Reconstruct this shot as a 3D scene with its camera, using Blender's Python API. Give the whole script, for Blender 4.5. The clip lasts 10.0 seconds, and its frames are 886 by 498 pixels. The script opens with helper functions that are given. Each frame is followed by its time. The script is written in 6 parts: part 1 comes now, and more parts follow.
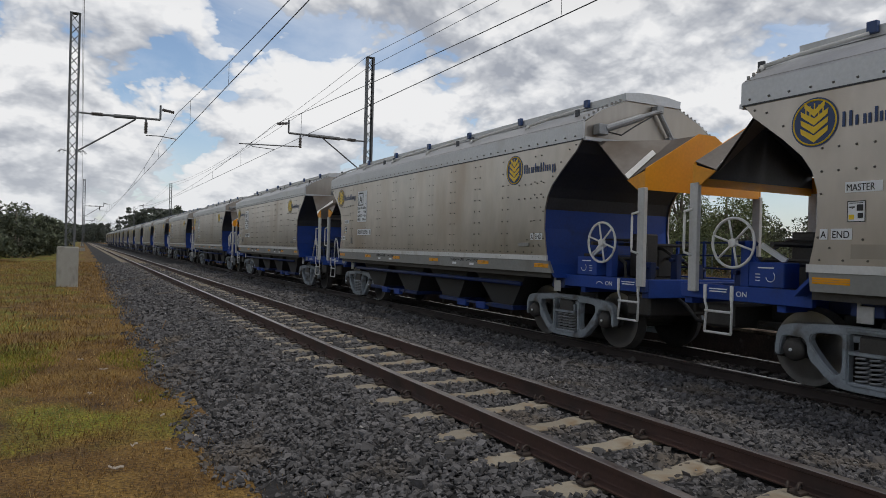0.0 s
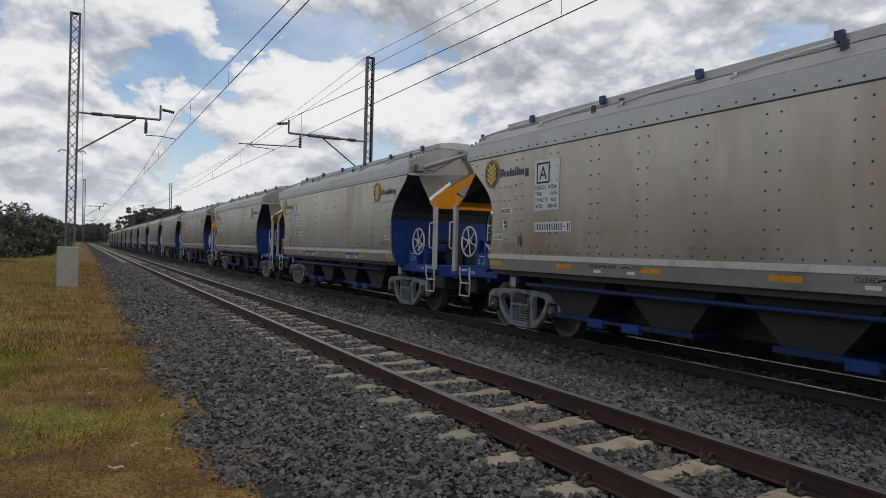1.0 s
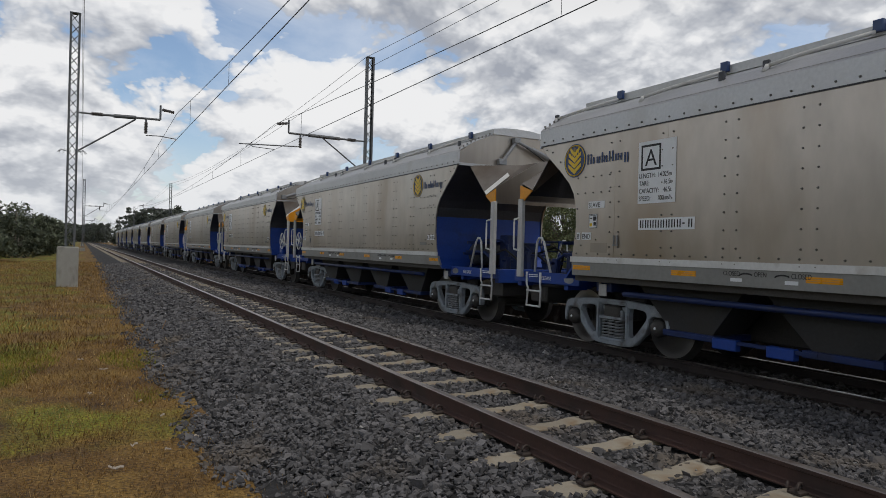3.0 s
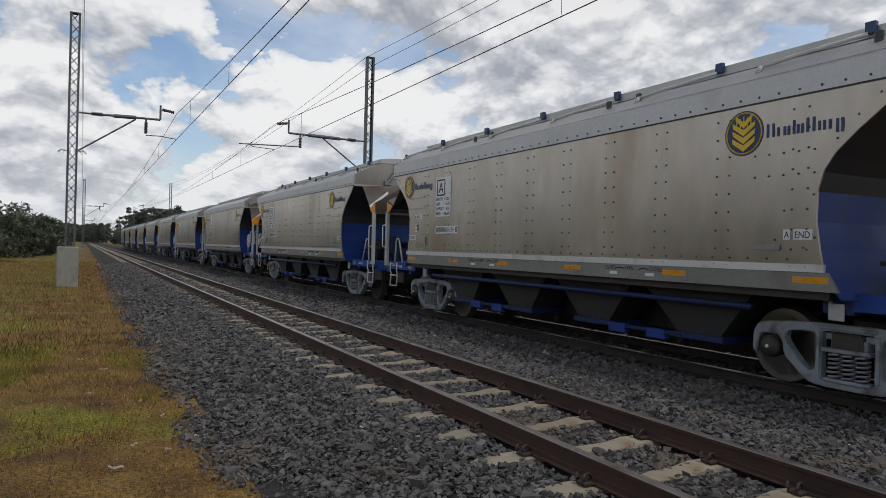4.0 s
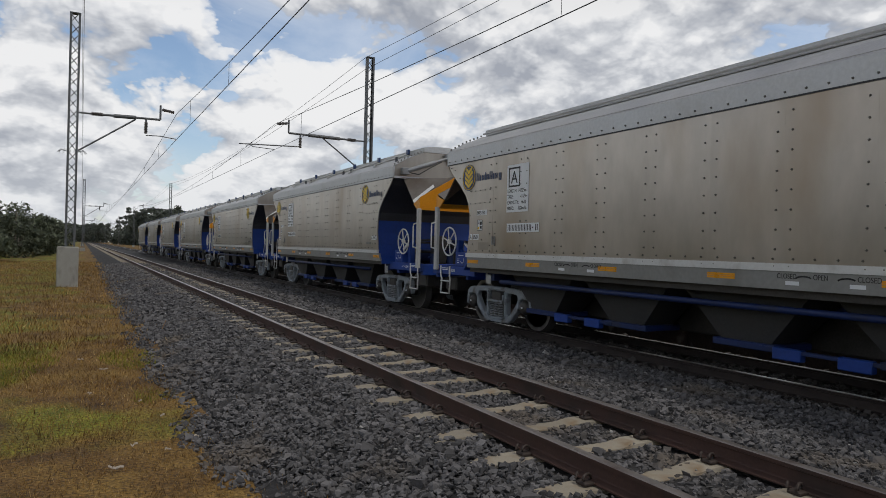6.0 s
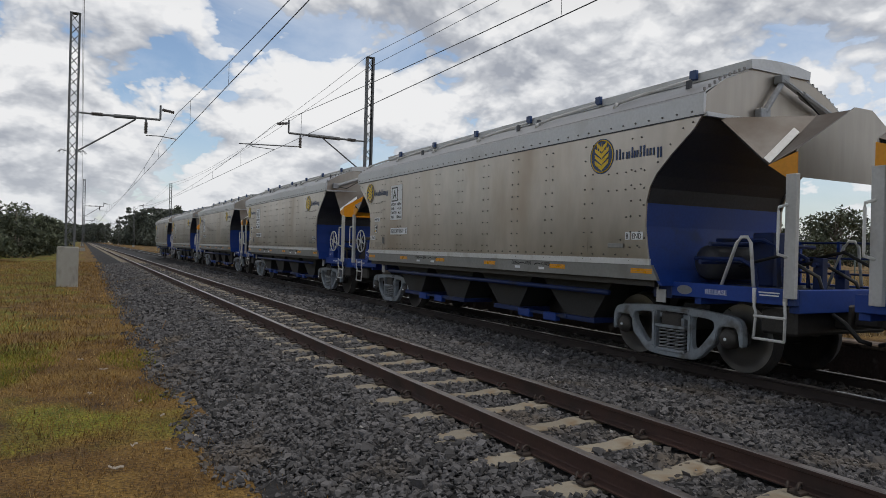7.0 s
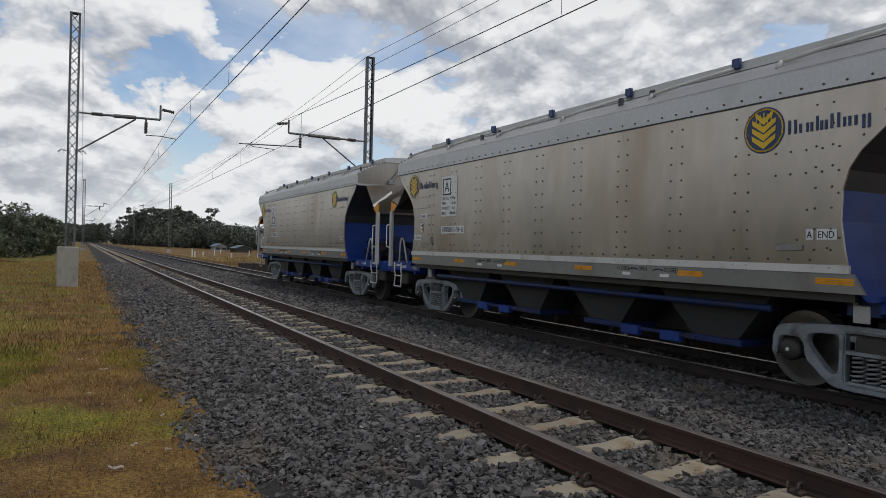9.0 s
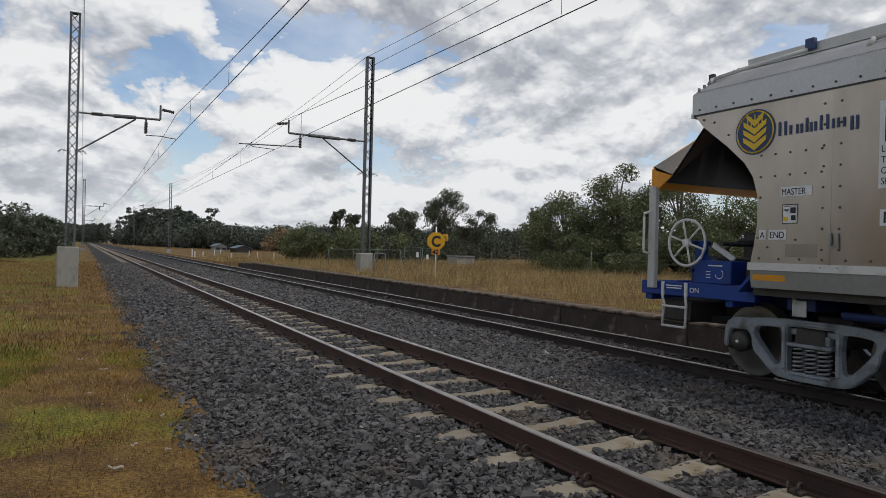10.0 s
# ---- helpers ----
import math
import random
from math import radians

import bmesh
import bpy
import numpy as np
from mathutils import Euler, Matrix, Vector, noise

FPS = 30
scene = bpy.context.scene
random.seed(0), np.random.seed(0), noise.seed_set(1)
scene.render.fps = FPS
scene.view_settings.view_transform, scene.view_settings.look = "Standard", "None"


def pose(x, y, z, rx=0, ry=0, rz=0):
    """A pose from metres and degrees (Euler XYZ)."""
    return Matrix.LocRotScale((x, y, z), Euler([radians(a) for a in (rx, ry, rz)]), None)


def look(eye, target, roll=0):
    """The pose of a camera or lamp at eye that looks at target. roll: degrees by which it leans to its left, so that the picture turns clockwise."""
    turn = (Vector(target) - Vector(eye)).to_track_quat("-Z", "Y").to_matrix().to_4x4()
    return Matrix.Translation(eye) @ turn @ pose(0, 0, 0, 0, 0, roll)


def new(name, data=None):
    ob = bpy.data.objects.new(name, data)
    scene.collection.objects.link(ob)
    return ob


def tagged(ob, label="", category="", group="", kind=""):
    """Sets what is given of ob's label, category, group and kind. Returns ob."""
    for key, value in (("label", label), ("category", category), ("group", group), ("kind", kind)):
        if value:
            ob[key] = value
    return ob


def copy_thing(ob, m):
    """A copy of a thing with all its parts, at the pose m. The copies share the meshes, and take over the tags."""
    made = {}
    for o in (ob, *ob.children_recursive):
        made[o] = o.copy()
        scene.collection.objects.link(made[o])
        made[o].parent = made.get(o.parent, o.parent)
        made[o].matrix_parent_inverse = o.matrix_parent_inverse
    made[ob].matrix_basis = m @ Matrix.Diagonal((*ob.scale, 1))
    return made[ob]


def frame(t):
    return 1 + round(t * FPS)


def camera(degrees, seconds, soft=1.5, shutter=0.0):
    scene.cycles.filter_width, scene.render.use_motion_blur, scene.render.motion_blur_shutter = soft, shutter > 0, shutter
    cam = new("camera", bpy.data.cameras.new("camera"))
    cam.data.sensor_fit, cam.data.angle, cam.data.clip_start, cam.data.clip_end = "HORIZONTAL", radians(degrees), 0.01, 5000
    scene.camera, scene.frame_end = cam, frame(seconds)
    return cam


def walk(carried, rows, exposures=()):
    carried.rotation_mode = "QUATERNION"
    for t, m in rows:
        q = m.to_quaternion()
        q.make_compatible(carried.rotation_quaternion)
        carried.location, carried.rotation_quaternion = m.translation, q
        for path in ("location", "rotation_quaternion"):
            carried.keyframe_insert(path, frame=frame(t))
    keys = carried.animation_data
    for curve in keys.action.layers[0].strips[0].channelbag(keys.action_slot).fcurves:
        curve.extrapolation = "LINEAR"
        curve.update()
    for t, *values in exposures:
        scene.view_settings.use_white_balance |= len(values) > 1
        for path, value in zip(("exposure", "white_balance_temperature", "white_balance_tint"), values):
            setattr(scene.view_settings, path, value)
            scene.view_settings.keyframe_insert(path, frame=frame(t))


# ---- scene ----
# Camera: hand-held but still, beside a double-track line. Tracks run along +Y, z = 0 at the near rail tops.
EYE = (0.0, 0.0, 1.330)
YAW = 27.806
cam = camera(65.77, 10.0, soft=0.8)
AIM = (EYE[0] + math.sin(radians(YAW)), EYE[1] + math.cos(radians(YAW)), EYE[2] + 0.0001)
walk(cam, [(0.0, look(EYE, AIM, 1.45)), (10.0, look(EYE, AIM, 1.45))])

# ---- world and sun ----
SUN_EL, SUN_AZ = 70.0, 150.0      # degrees; azimuth clockwise from +Y
scene.view_settings.exposure = 0.0


def build_world():
    world = bpy.data.worlds.new("sky")
    world.use_nodes = True
    scene.world = world
    nt = world.node_tree
    nt.nodes.clear()
    N, K = nt.nodes.new, nt.links.new
    out, bg = N("ShaderNodeOutputWorld"), N("ShaderNodeBackground")
    sky = N("ShaderNodeTexSky")
    sky.sky_type, sky.sun_disc = "NISHITA", False
    sky.sun_elevation, sky.sun_rotation = radians(SUN_EL), radians(SUN_AZ)
    sky.air_density, sky.dust_density, sky.ozone_density = 1.0, 1.0, 1.5
    tc, sep = N("ShaderNodeTexCoord"), N("ShaderNodeSeparateXYZ")
    K(tc.outputs["Generated"], sep.inputs[0])

    def m(op, a, b=None, clamp=False):
        n = N("ShaderNodeMath")
        n.operation, n.use_clamp = op, clamp
        for i, v in enumerate((a, b)):
            if v is None:
                continue
            if isinstance(v, (int, float)):
                n.inputs[i].default_value = v
            else:
                K(v, n.inputs[i])
        return n.outputs[0]

    def ramp(fac, stops):
        n = N("ShaderNodeValToRGB")
        e = n.color_ramp.elements
        while len(e) < len(stops):
            e.new(0.5)
        for el, (p, c) in zip(e, stops):
            el.position, el.color = p, (*c, 1)
        K(fac, n.inputs[0])
        return n.outputs[0]

    # heaped clouds: noise over the sky's directions, a little flattened
    up = m("MAXIMUM", sep.outputs[2], 0.0)

    def noise_tex(scale, detail, rough, shift, dist=0.0, squash=2.0):
        mp = N("ShaderNodeMapping")
        mp.inputs["Location"].default_value = shift
        mp.inputs["Scale"].default_value = (1, 1, squash)
        K(tc.outputs["Generated"], mp.inputs["Vector"])
        n = N("ShaderNodeTexNoise")
        n.inputs["Scale"].default_value, n.inputs["Detail"].default_value = scale, detail
        n.inputs["Roughness"].default_value, n.inputs["Distortion"].default_value = rough, dist
        K(mp.outputs[0], n.inputs["Vector"])
        return n.outputs["Fac"]

    def lobe(way, inner, outer, amount):
        """A soft swelling of the cover round one direction of the sky."""
        d = N("ShaderNodeVectorMath")
        d.operation = "DOT_PRODUCT"
        K(tc.outputs["Generated"], d.inputs[0])
        d.inputs[1].default_value = Vector(way).normalized()
        r = N("ShaderNodeMapRange")
        r.interpolation_type = "SMOOTHSTEP"
        r.inputs["From Min"].default_value, r.inputs["From Max"].default_value = math.cos(radians(outer)), math.cos(radians(inner))
        r.inputs["To Max"].default_value = amount
        K(d.outputs["Value"], r.inputs["Value"])
        return r.outputs[0]

    def deck(lift):
        """Directions spread over a cloud deck, so that the heaps shrink towards the horizon; lift looks a little higher."""
        add = N("ShaderNodeVectorMath")
        add.operation = "ADD"
        K(tc.outputs["Generated"], add.inputs[0])
        add.inputs[1].default_value = (0, 0, lift)
        sp = N("ShaderNodeSeparateXYZ")
        K(add.outputs[0], sp.inputs[0])
        f = m("DIVIDE", 1.0, m("ADD", m("MAXIMUM", sp.outputs[2], 0.0), 0.55))
        sc = N("ShaderNodeVectorMath")
        sc.operation = "SCALE"
        K(add.outputs[0], sc.inputs[0])
        K(f, sc.inputs["Scale"])
        mp = N("ShaderNodeMapping")
        mp.inputs["Location"].default_value = CLOUD_SHIFT
        K(sc.outputs[0], mp.inputs["Vector"])
        return mp.outputs[0]

    def puffs(lift, detail):
        """Density of the heaped clouds: broad noise with cauliflower knobs, looked up a little higher by lift."""
        vec = deck(lift)
        nb = N("ShaderNodeTexNoise")
        nb.inputs["Scale"].default_value, nb.inputs["Detail"].default_value, nb.inputs["Roughness"].default_value = CLOUD_SCALE, detail, 0.52
        K(vec, nb.inputs["Vector"])
        # bend the knobs' cells with noise so that no two are alike
        wob = N("ShaderNodeTexNoise")
        wob.inputs["Scale"].default_value, wob.inputs["Detail"].default_value = 7.0, 5.0
        K(vec, wob.inputs["Vector"])
        add = N("ShaderNodeVectorMath")
        add.operation = "MULTIPLY_ADD"
        K(wob.outputs["Color"], add.inputs[0])
        add.inputs[1].default_value = (0.14, 0.14, 0.14)
        K(vec, add.inputs[2])
        v = N("ShaderNodeTexVoronoi")
        v.feature = "SMOOTH_F1"
        v.inputs["Scale"].default_value, v.inputs["Smoothness"].default_value = 7.0, 0.30
        v.inputs["Detail"].default_value, v.inputs["Roughness"].default_value, v.inputs["Lacunarity"].default_value = 3.0, 0.55, 2.2
        K(add.outputs[0], v.inputs["Vector"])
        knob = m("SUBTRACT", 0.5, v.outputs["Distance"])
        return m("ADD", nb.outputs["Fac"], m("MULTIPLY", knob, 0.22))

    dens = puffs(0.0, 9)
    big = dens
    for way, inner, outer, amount in CLEARINGS:
        big = m("ADD", big, lobe(way, inner, outer, amount))
    cover = ramp(big, [(CLOUD_LO, (0, 0, 0)), (CLOUD_LO + 0.022, (0.75, 0.75, 0.75)), (CLOUD_LO + 0.07, (1, 1, 1))])
    relief = m("ADD", m("MULTIPLY", m("SUBTRACT", dens, puffs(0.02, 6)), 2.1), m("MULTIPLY", m("SUBTRACT", dens, puffs(0.075, 3)), 1.2))
    bil = m("ADD", m("ADD", 0.315, m("MULTIPLY", noise_tex(3.2, 4, 0.5, (4.1, 7.3, 1.0), 0.1, 3.2), 0.50)), relief)
    for way, inner, outer, amount in SHADED:
        bil = m("ADD", bil, lobe(way, inner, outer, amount))
    body = ramp(bil, [(0.10, (0.36, 0.385, 0.44)), (0.36, (0.54, 0.56, 0.60)), (0.49, (0.68, 0.695, 0.725)), (0.70, (0.85, 0.853, 0.862))])
    # the unseen deck overhead is dimmed to grey to lower the ground light
    over = ramp(up, [(0.30, (1, 1, 1)), (0.62, (OVERHEAD, OVERHEAD, OVERHEAD * 1.04))])
    thin = noise_tex(3.0, 7, 0.6, (9.0, 2.0, 0.0), 0.5, 2.0)
    veil = ramp(thin, [(0.40, (0.0, 0.0, 0.0)), (0.75, (0.6, 0.6, 0.6))])
    scale = N("ShaderNodeVectorMath")
    scale.operation = "SCALE"
    scale.inputs["Scale"].default_value = 0.13
    K(sky.outputs[0], scale.inputs[0])

    def mix(fac, a, b):
        n = N("ShaderNodeMix")
        n.data_type = "RGBA"
        if isinstance(fac, (int, float)):
            n.inputs["Factor"].default_value = fac
        else:
            K(fac, n.inputs["Factor"])
        for s, v in ((6, a), (7, b)):
            if isinstance(v, tuple):
                n.inputs[s].default_value = (*v, 1)
            else:
                K(v, n.inputs[s])
        return n.outputs[2]

    blue = mix(veil, scale.outputs[0], (0.80, 0.84, 0.90))
    col = mix(cover, blue, body)
    mo = N("ShaderNodeMix")
    mo.data_type, mo.blend_type = "RGBA", "MULTIPLY"
    mo.inputs["Factor"].default_value = 1.0
    K(col, mo.inputs[6])
    K(over, mo.inputs[7])
    col = mo.outputs[2]
    haze = ramp(up, [(0.0, (1, 1, 1)), (0.17, (0, 0, 0))])
    hz = m("MULTIPLY", haze, 0.45)
    col = mix(hz, col, (0.66, 0.69, 0.73))
    K(col, bg.inputs["Color"])
    bg.inputs["Strength"].default_value = SKY_STRENGTH
    K(bg.outputs[0], out.inputs[0])


SKY_STRENGTH = 1.0
CLOUD_SHIFT, CLOUD_SCALE, CLOUD_LO, OVERHEAD = (0.35, 0.2, 0.0), 3.3, 0.335, 0.36
CLEARINGS = [((0.10, 0.964, 0.25), 1.0, 9.0, -0.10), ((0.20, 0.94, 0.29), 1.0, 8.0, -0.08), ((0.45, 0.80, 0.24), 4.0, 26.0, 0.10), ((0.70, 0.66, 0.30), 4.0, 18.0, 0.06), ((0.05, 0.99, 0.10), 4.0, 16.0, 0.13)]
SHADED = [((-0.06, 0.995, 0.09), 1.0, 7.0, -0.06), ((0.47, 0.865, 0.185), 2.0, 10.0, -0.06)]
build_world()
sun = new("sun", bpy.data.lights.new("sun", "SUN"))
sun.data.energy, sun.data.angle, sun.data.color = 1.25, radians(10), (1.0, 0.95, 0.88)
_el, _az = radians(SUN_EL), radians(SUN_AZ)
_to = Vector((math.sin(_az) * math.cos(_el), math.cos(_az) * math.cos(_el), math.sin(_el)))
sun.matrix_world = look(_to * 60, (0, 0, 0))

# ---- plan, in metres ----
T1, T2 = 3.560, 7.754             # track centres
RAIL = 0.5685                     # half the distance between rail centres
Z2 = -0.084                       # rail top of the far track
SLEEPER0, PITCH_S = 7.568, 0.6856
PLAT_X, PLAT_Z, PLAT_END = 9.42, 0.20, 47.0
WAGON = 14.025
FAR = 620.0

# ---- materials ----


def mat(name, base, rough=0.6, metal=0.0, vary=0.12, scale=6.0, fine=60.0, bump=0.0, bscale=80.0, dirt=None, dirt_at=(0.55, 0.72), dscale=1.6, rnd=0.0, stretch=None, island=0.0):
    """A node material: base colour with broad and fine variation, stains, bump and roughness changes."""
    mt = bpy.data.materials.new(name)
    mt.use_nodes = True
    nt = mt.node_tree
    b = nt.nodes["Principled BSDF"]
    N, K = nt.nodes.new, nt.links.new
    b.inputs["Metallic"].default_value = metal
    tc = N("ShaderNodeTexCoord")
    vec = tc.outputs["Object"]
    if stretch:
        mp = N("ShaderNodeMapping")
        mp.inputs["Scale"].default_value = stretch
        K(vec, mp.inputs["Vector"])
        vec = mp.outputs[0]

    def tex(sc, det):
        n = N("ShaderNodeTexNoise")
        n.inputs["Scale"].default_value, n.inputs["Detail"].default_value = sc, det
        K(vec, n.inputs["Vector"])
        return n.outputs["Fac"]

    def mr(v, lo, hi):
        n = N("ShaderNodeMapRange")
        n.inputs["From Min"].default_value, n.inputs["From Max"].default_value = 0.3, 0.7
        n.inputs["To Min"].default_value, n.inputs["To Max"].default_value = lo, hi
        K(v, n.inputs["Value"])
        return n.outputs[0]

    def mul(a, c):
        n = N("ShaderNodeMath")
        n.operation = "MULTIPLY"
        K(a, n.inputs[0])
        K(c, n.inputs[1])
        return n.outputs[0]

    broad, grain = tex(scale, 4), tex(fine, 3)
    f = mul(mr(broad, 1 - vary, 1 + vary), mr(grain, 1 - vary * 0.7, 1 + vary * 0.7))
    if rnd or island:
        src = N("ShaderNodeObjectInfo").outputs["Random"] if rnd else N("ShaderNodeNewGeometry").outputs["Random Per Island"]
        n = N("ShaderNodeMapRange")
        k = rnd or island
        n.inputs["To Min"].default_value, n.inputs["To Max"].default_value = 1 - k, 1 + k
        K(src, n.inputs["Value"])
        f = mul(f, n.outputs[0])
    sc = N("ShaderNodeVectorMath")
    sc.operation = "SCALE"
    sc.inputs[0].default_value = base
    K(f, sc.inputs["Scale"])
    col = sc.outputs[0]
    if dirt:
        d = tex(dscale, 6)
        r = N("ShaderNodeMapRange")
        r.inputs["From Min"].default_value, r.inputs["From Max"].default_value = dirt_at
        K(d, r.inputs["Value"])
        mx = N("ShaderNodeMix")
        mx.data_type = "RGBA"
        K(r.outputs[0], mx.inputs["Factor"])
        K(col, mx.inputs[6])
        mx.inputs[7].default_value = (*dirt, 1)
        col = mx.outputs[2]
    K(col, b.inputs["Base Color"])
    K(mr(broad, max(0.05, rough - 0.08), min(1, rough + 0.08)), b.inputs["Roughness"])
    if bump:
        bp = N("ShaderNodeBump")
        bp.inputs["Strength"].default_value, bp.inputs["Distance"].default_value = 0.6, bump
        K(tex(bscale, 5), bp.inputs["Height"])
        K(bp.outputs[0], b.inputs["Normal"])
    return mt


M = {
    "alu": mat("aluminium_sheet", (0.40, 0.36, 0.315), 0.40, 0.96, 0.12, 0.35, 7.0, 0.022, 0.6, (0.385, 0.335, 0.275), (0.50, 0.80), 0.7, stretch=(1, 1, 0.16)),
    "alu_bright": mat("aluminium_trim", (0.53, 0.53, 0.53), 0.47, 0.75, 0.08, 1.2, 25.0, 0.0, 40, (0.45, 0.44, 0.42), (0.55, 0.8), 2.0),
    "rivet": mat("rivet_steel", (0.21, 0.20, 0.185), 0.36, 0.8, 0.1),
    "white_strip": mat("white_paint", (0.72, 0.72, 0.70), 0.5, 0.0, 0.06, 2.0, 30, 0, 40, (0.48, 0.45, 0.40), (0.56, 0.75), 3.0),
    "skirt": mat("grey_skirt", (0.30, 0.30, 0.29), 0.5, 0.5, 0.09, 1.0, 20, 0, 40, (0.2, 0.19, 0.17), (0.55, 0.8), 1.5),
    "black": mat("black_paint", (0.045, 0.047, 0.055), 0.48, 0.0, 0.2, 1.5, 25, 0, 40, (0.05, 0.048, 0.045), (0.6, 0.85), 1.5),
    "blue": mat("blue_paint", (0.010, 0.052, 0.29), 0.55, 0.0, 0.12, 1.5, 25, 0, 40, (0.018, 0.035, 0.11), (0.55, 0.8), 2.2),
    # darker copy of the blue with grime; on the pipe it holds under-train shade
    "blue_deep": mat("blue_grimy_shaded", (0.009, 0.026, 0.115), 0.55, 0.0, 0.15, 2.0, 25, 0, 40, (0.02, 0.022, 0.03), (0.5, 0.75), 2.2),
    "orange": mat("orange_paint", (0.80, 0.33, 0.012), 0.45, 0.0, 0.07, 1.5, 25, 0, 40, (0.5, 0.22, 0.03), (0.62, 0.9), 2.0),
    "reflect": mat("orange_reflector", (0.85, 0.36, 0.01), 0.3, 0.0, 0.05),
    "bogie": mat("bogie_grey", (0.30, 0.335, 0.37), 0.5, 0.15, 0.12, 3.0, 40, 0.002, 60, (0.13, 0.12, 0.11), (0.52, 0.72), 4.5),
    "steel_dark": mat("dark_steel", (0.07, 0.065, 0.06), 0.55, 0.4, 0.2, 4.0, 40),
    "wheel": mat("wheel_iron", (0.042, 0.038, 0.036), 0.72, 0.15, 0.25, 5.0, 40, 0, 40, (0.07, 0.055, 0.045), (0.52, 0.75), 6.0),
    "tyre": mat("wheel_tread", (0.30, 0.29, 0.28), 0.35, 0.9, 0.08),
    "rubber": mat("black_hose", (0.015, 0.015, 0.015), 0.5),
    "white": mat("white_rail_paint", (0.78, 0.78, 0.76), 0.45, 0.0, 0.06, 4.0, 40, 0, 40, (0.5, 0.46, 0.40), (0.6, 0.8), 6.0),
    "plate": mat("white_vinyl", (0.82, 0.84, 0.86), 0.45, 0.0, 0.03),
    "ink": mat("black_lettering", (0.02, 0.02, 0.022), 0.5, 0.0, 0.03),
    "navy": mat("navy_vinyl", (0.018, 0.047, 0.145), 0.4, 0.0, 0.04),
    "yellow": mat("yellow_vinyl", (0.80, 0.55, 0.02), 0.4, 0.0, 0.04),
    "rail_side": mat("rusty_rail", (0.085, 0.046, 0.036), 0.75, 0.2, 0.16, 3.0, 60, 0.001, 90, (0.05, 0.034, 0.028), (0.5, 0.7), 2.0),
    "rail_top": mat("polished_rail", (0.30, 0.27, 0.25), 0.32, 0.7, 0.10, 2.0, 40, 0, 40, (0.14, 0.10, 0.085), (0.5, 0.75), 3.0),
    "sleeper": mat("concrete_sleeper", (0.30, 0.265, 0.205), 0.85, 0.0, 0.10, 4.0, 80, 0.002, 120, (0.24, 0.17, 0.10), (0.50, 0.72), 5.0, rnd=0.12),
    "clip": mat("rusty_clip", (0.06, 0.045, 0.038), 0.7, 0.3, 0.15),
    # bed under the stones, near black to give the shaded gaps between them
    "ballast_gap_shade": mat("ballast_gap_shade", (0.026, 0.025, 0.025), 0.9, 0.0, 0.45, 9.0, 24.0, 0.04, 20.0),
    "stone": mat("ballast_stone", (0.108, 0.104, 0.105), 0.82, 0.0, 0.16, 8.0, 90, 0.002, 130, (0.15, 0.125, 0.10), (0.56, 0.72), 0.9, island=0.55),
    "alu_worn": mat("grimy_aluminium", (0.20, 0.182, 0.165), 0.6, 0.35, 0.14, 0.9, 12.0, 0.004, 3.0, (0.12, 0.095, 0.075), (0.50, 0.72), 1.1),
    "stone_oily": mat("oily_stone", (0.066, 0.058, 0.053), 0.7, 0.0, 0.2, 8.0, 90, 0.002, 130, (0.03, 0.026, 0.023), (0.5, 0.7), 1.4, island=0.5),
    "stone_pale": mat("pale_stone", (0.34, 0.33, 0.31), 0.85, 0.0, 0.16, 8.0, 90, 0.002, 130, island=0.35),
    "rail_oily": mat("oily_rail", (0.042, 0.031, 0.027), 0.6, 0.3, 0.16, 3.0, 60, 0.001, 90, (0.03, 0.022, 0.02), (0.5, 0.7), 2.0),
    "alu_panel": mat("aluminium_panel", (0.475, 0.425, 0.37), 0.36, 0.96, 0.11, 0.55, 5.0, 0.022, 0.6, (0.37, 0.30, 0.23), (0.48, 0.74), 0.8, rnd=0.03, stretch=(1, 1, 0.42)),
    "concrete": mat("concrete", (0.37, 0.36, 0.325), 0.85, 0.0, 0.10, 2.5, 60, 0.002, 60, (0.22, 0.21, 0.18), (0.52, 0.72), 2.6, stretch=(1, 1, 0.45)),
    "post": mat("pale_painted_post", (0.55, 0.55, 0.54), 0.5, 0.0, 0.08, 2.0, 30, 0, 40, (0.36, 0.34, 0.31), (0.55, 0.8), 3.0),
    "galv": mat("galvanised_steel", (0.30, 0.31, 0.32), 0.5, 0.5, 0.12, 2.0, 30),
    "mast": mat("weathered_mast_steel", (0.13, 0.135, 0.14), 0.6, 0.4, 0.14, 1.5, 30),
    "insul": mat("brown_grey_insulator", (0.10, 0.09, 0.085), 0.3),
    "wire": mat("contact_wire", (0.06, 0.06, 0.06), 0.5, 0.5, 0.05),
}

# ---- mesh helpers ----


def part(name, bm, material, parent=None, label="", smooth=False):
    me = bpy.data.meshes.new(name)
    bmesh.ops.recalc_face_normals(bm, faces=bm.faces)
    bm.to_mesh(me)
    bm.free()
    if smooth:
        me.polygons.foreach_set("use_smooth", [True] * len(me.polygons))
    for x in (material if isinstance(material, (list, tuple)) else [material]):
        me.materials.append(x)
    ob = new(name, me)
    if parent:
        ob.parent = parent
    return tagged(ob, label)


def arrays(name, verts, faces, material, parent=None):
    """A mesh object from generated arrays of corners and polygons."""
    me = bpy.data.meshes.new(name)
    me.from_pydata(verts, [], faces)
    me.update()
    me.materials.append(material)
    ob = new(name, me)
    if parent:
        ob.parent = parent
    return ob


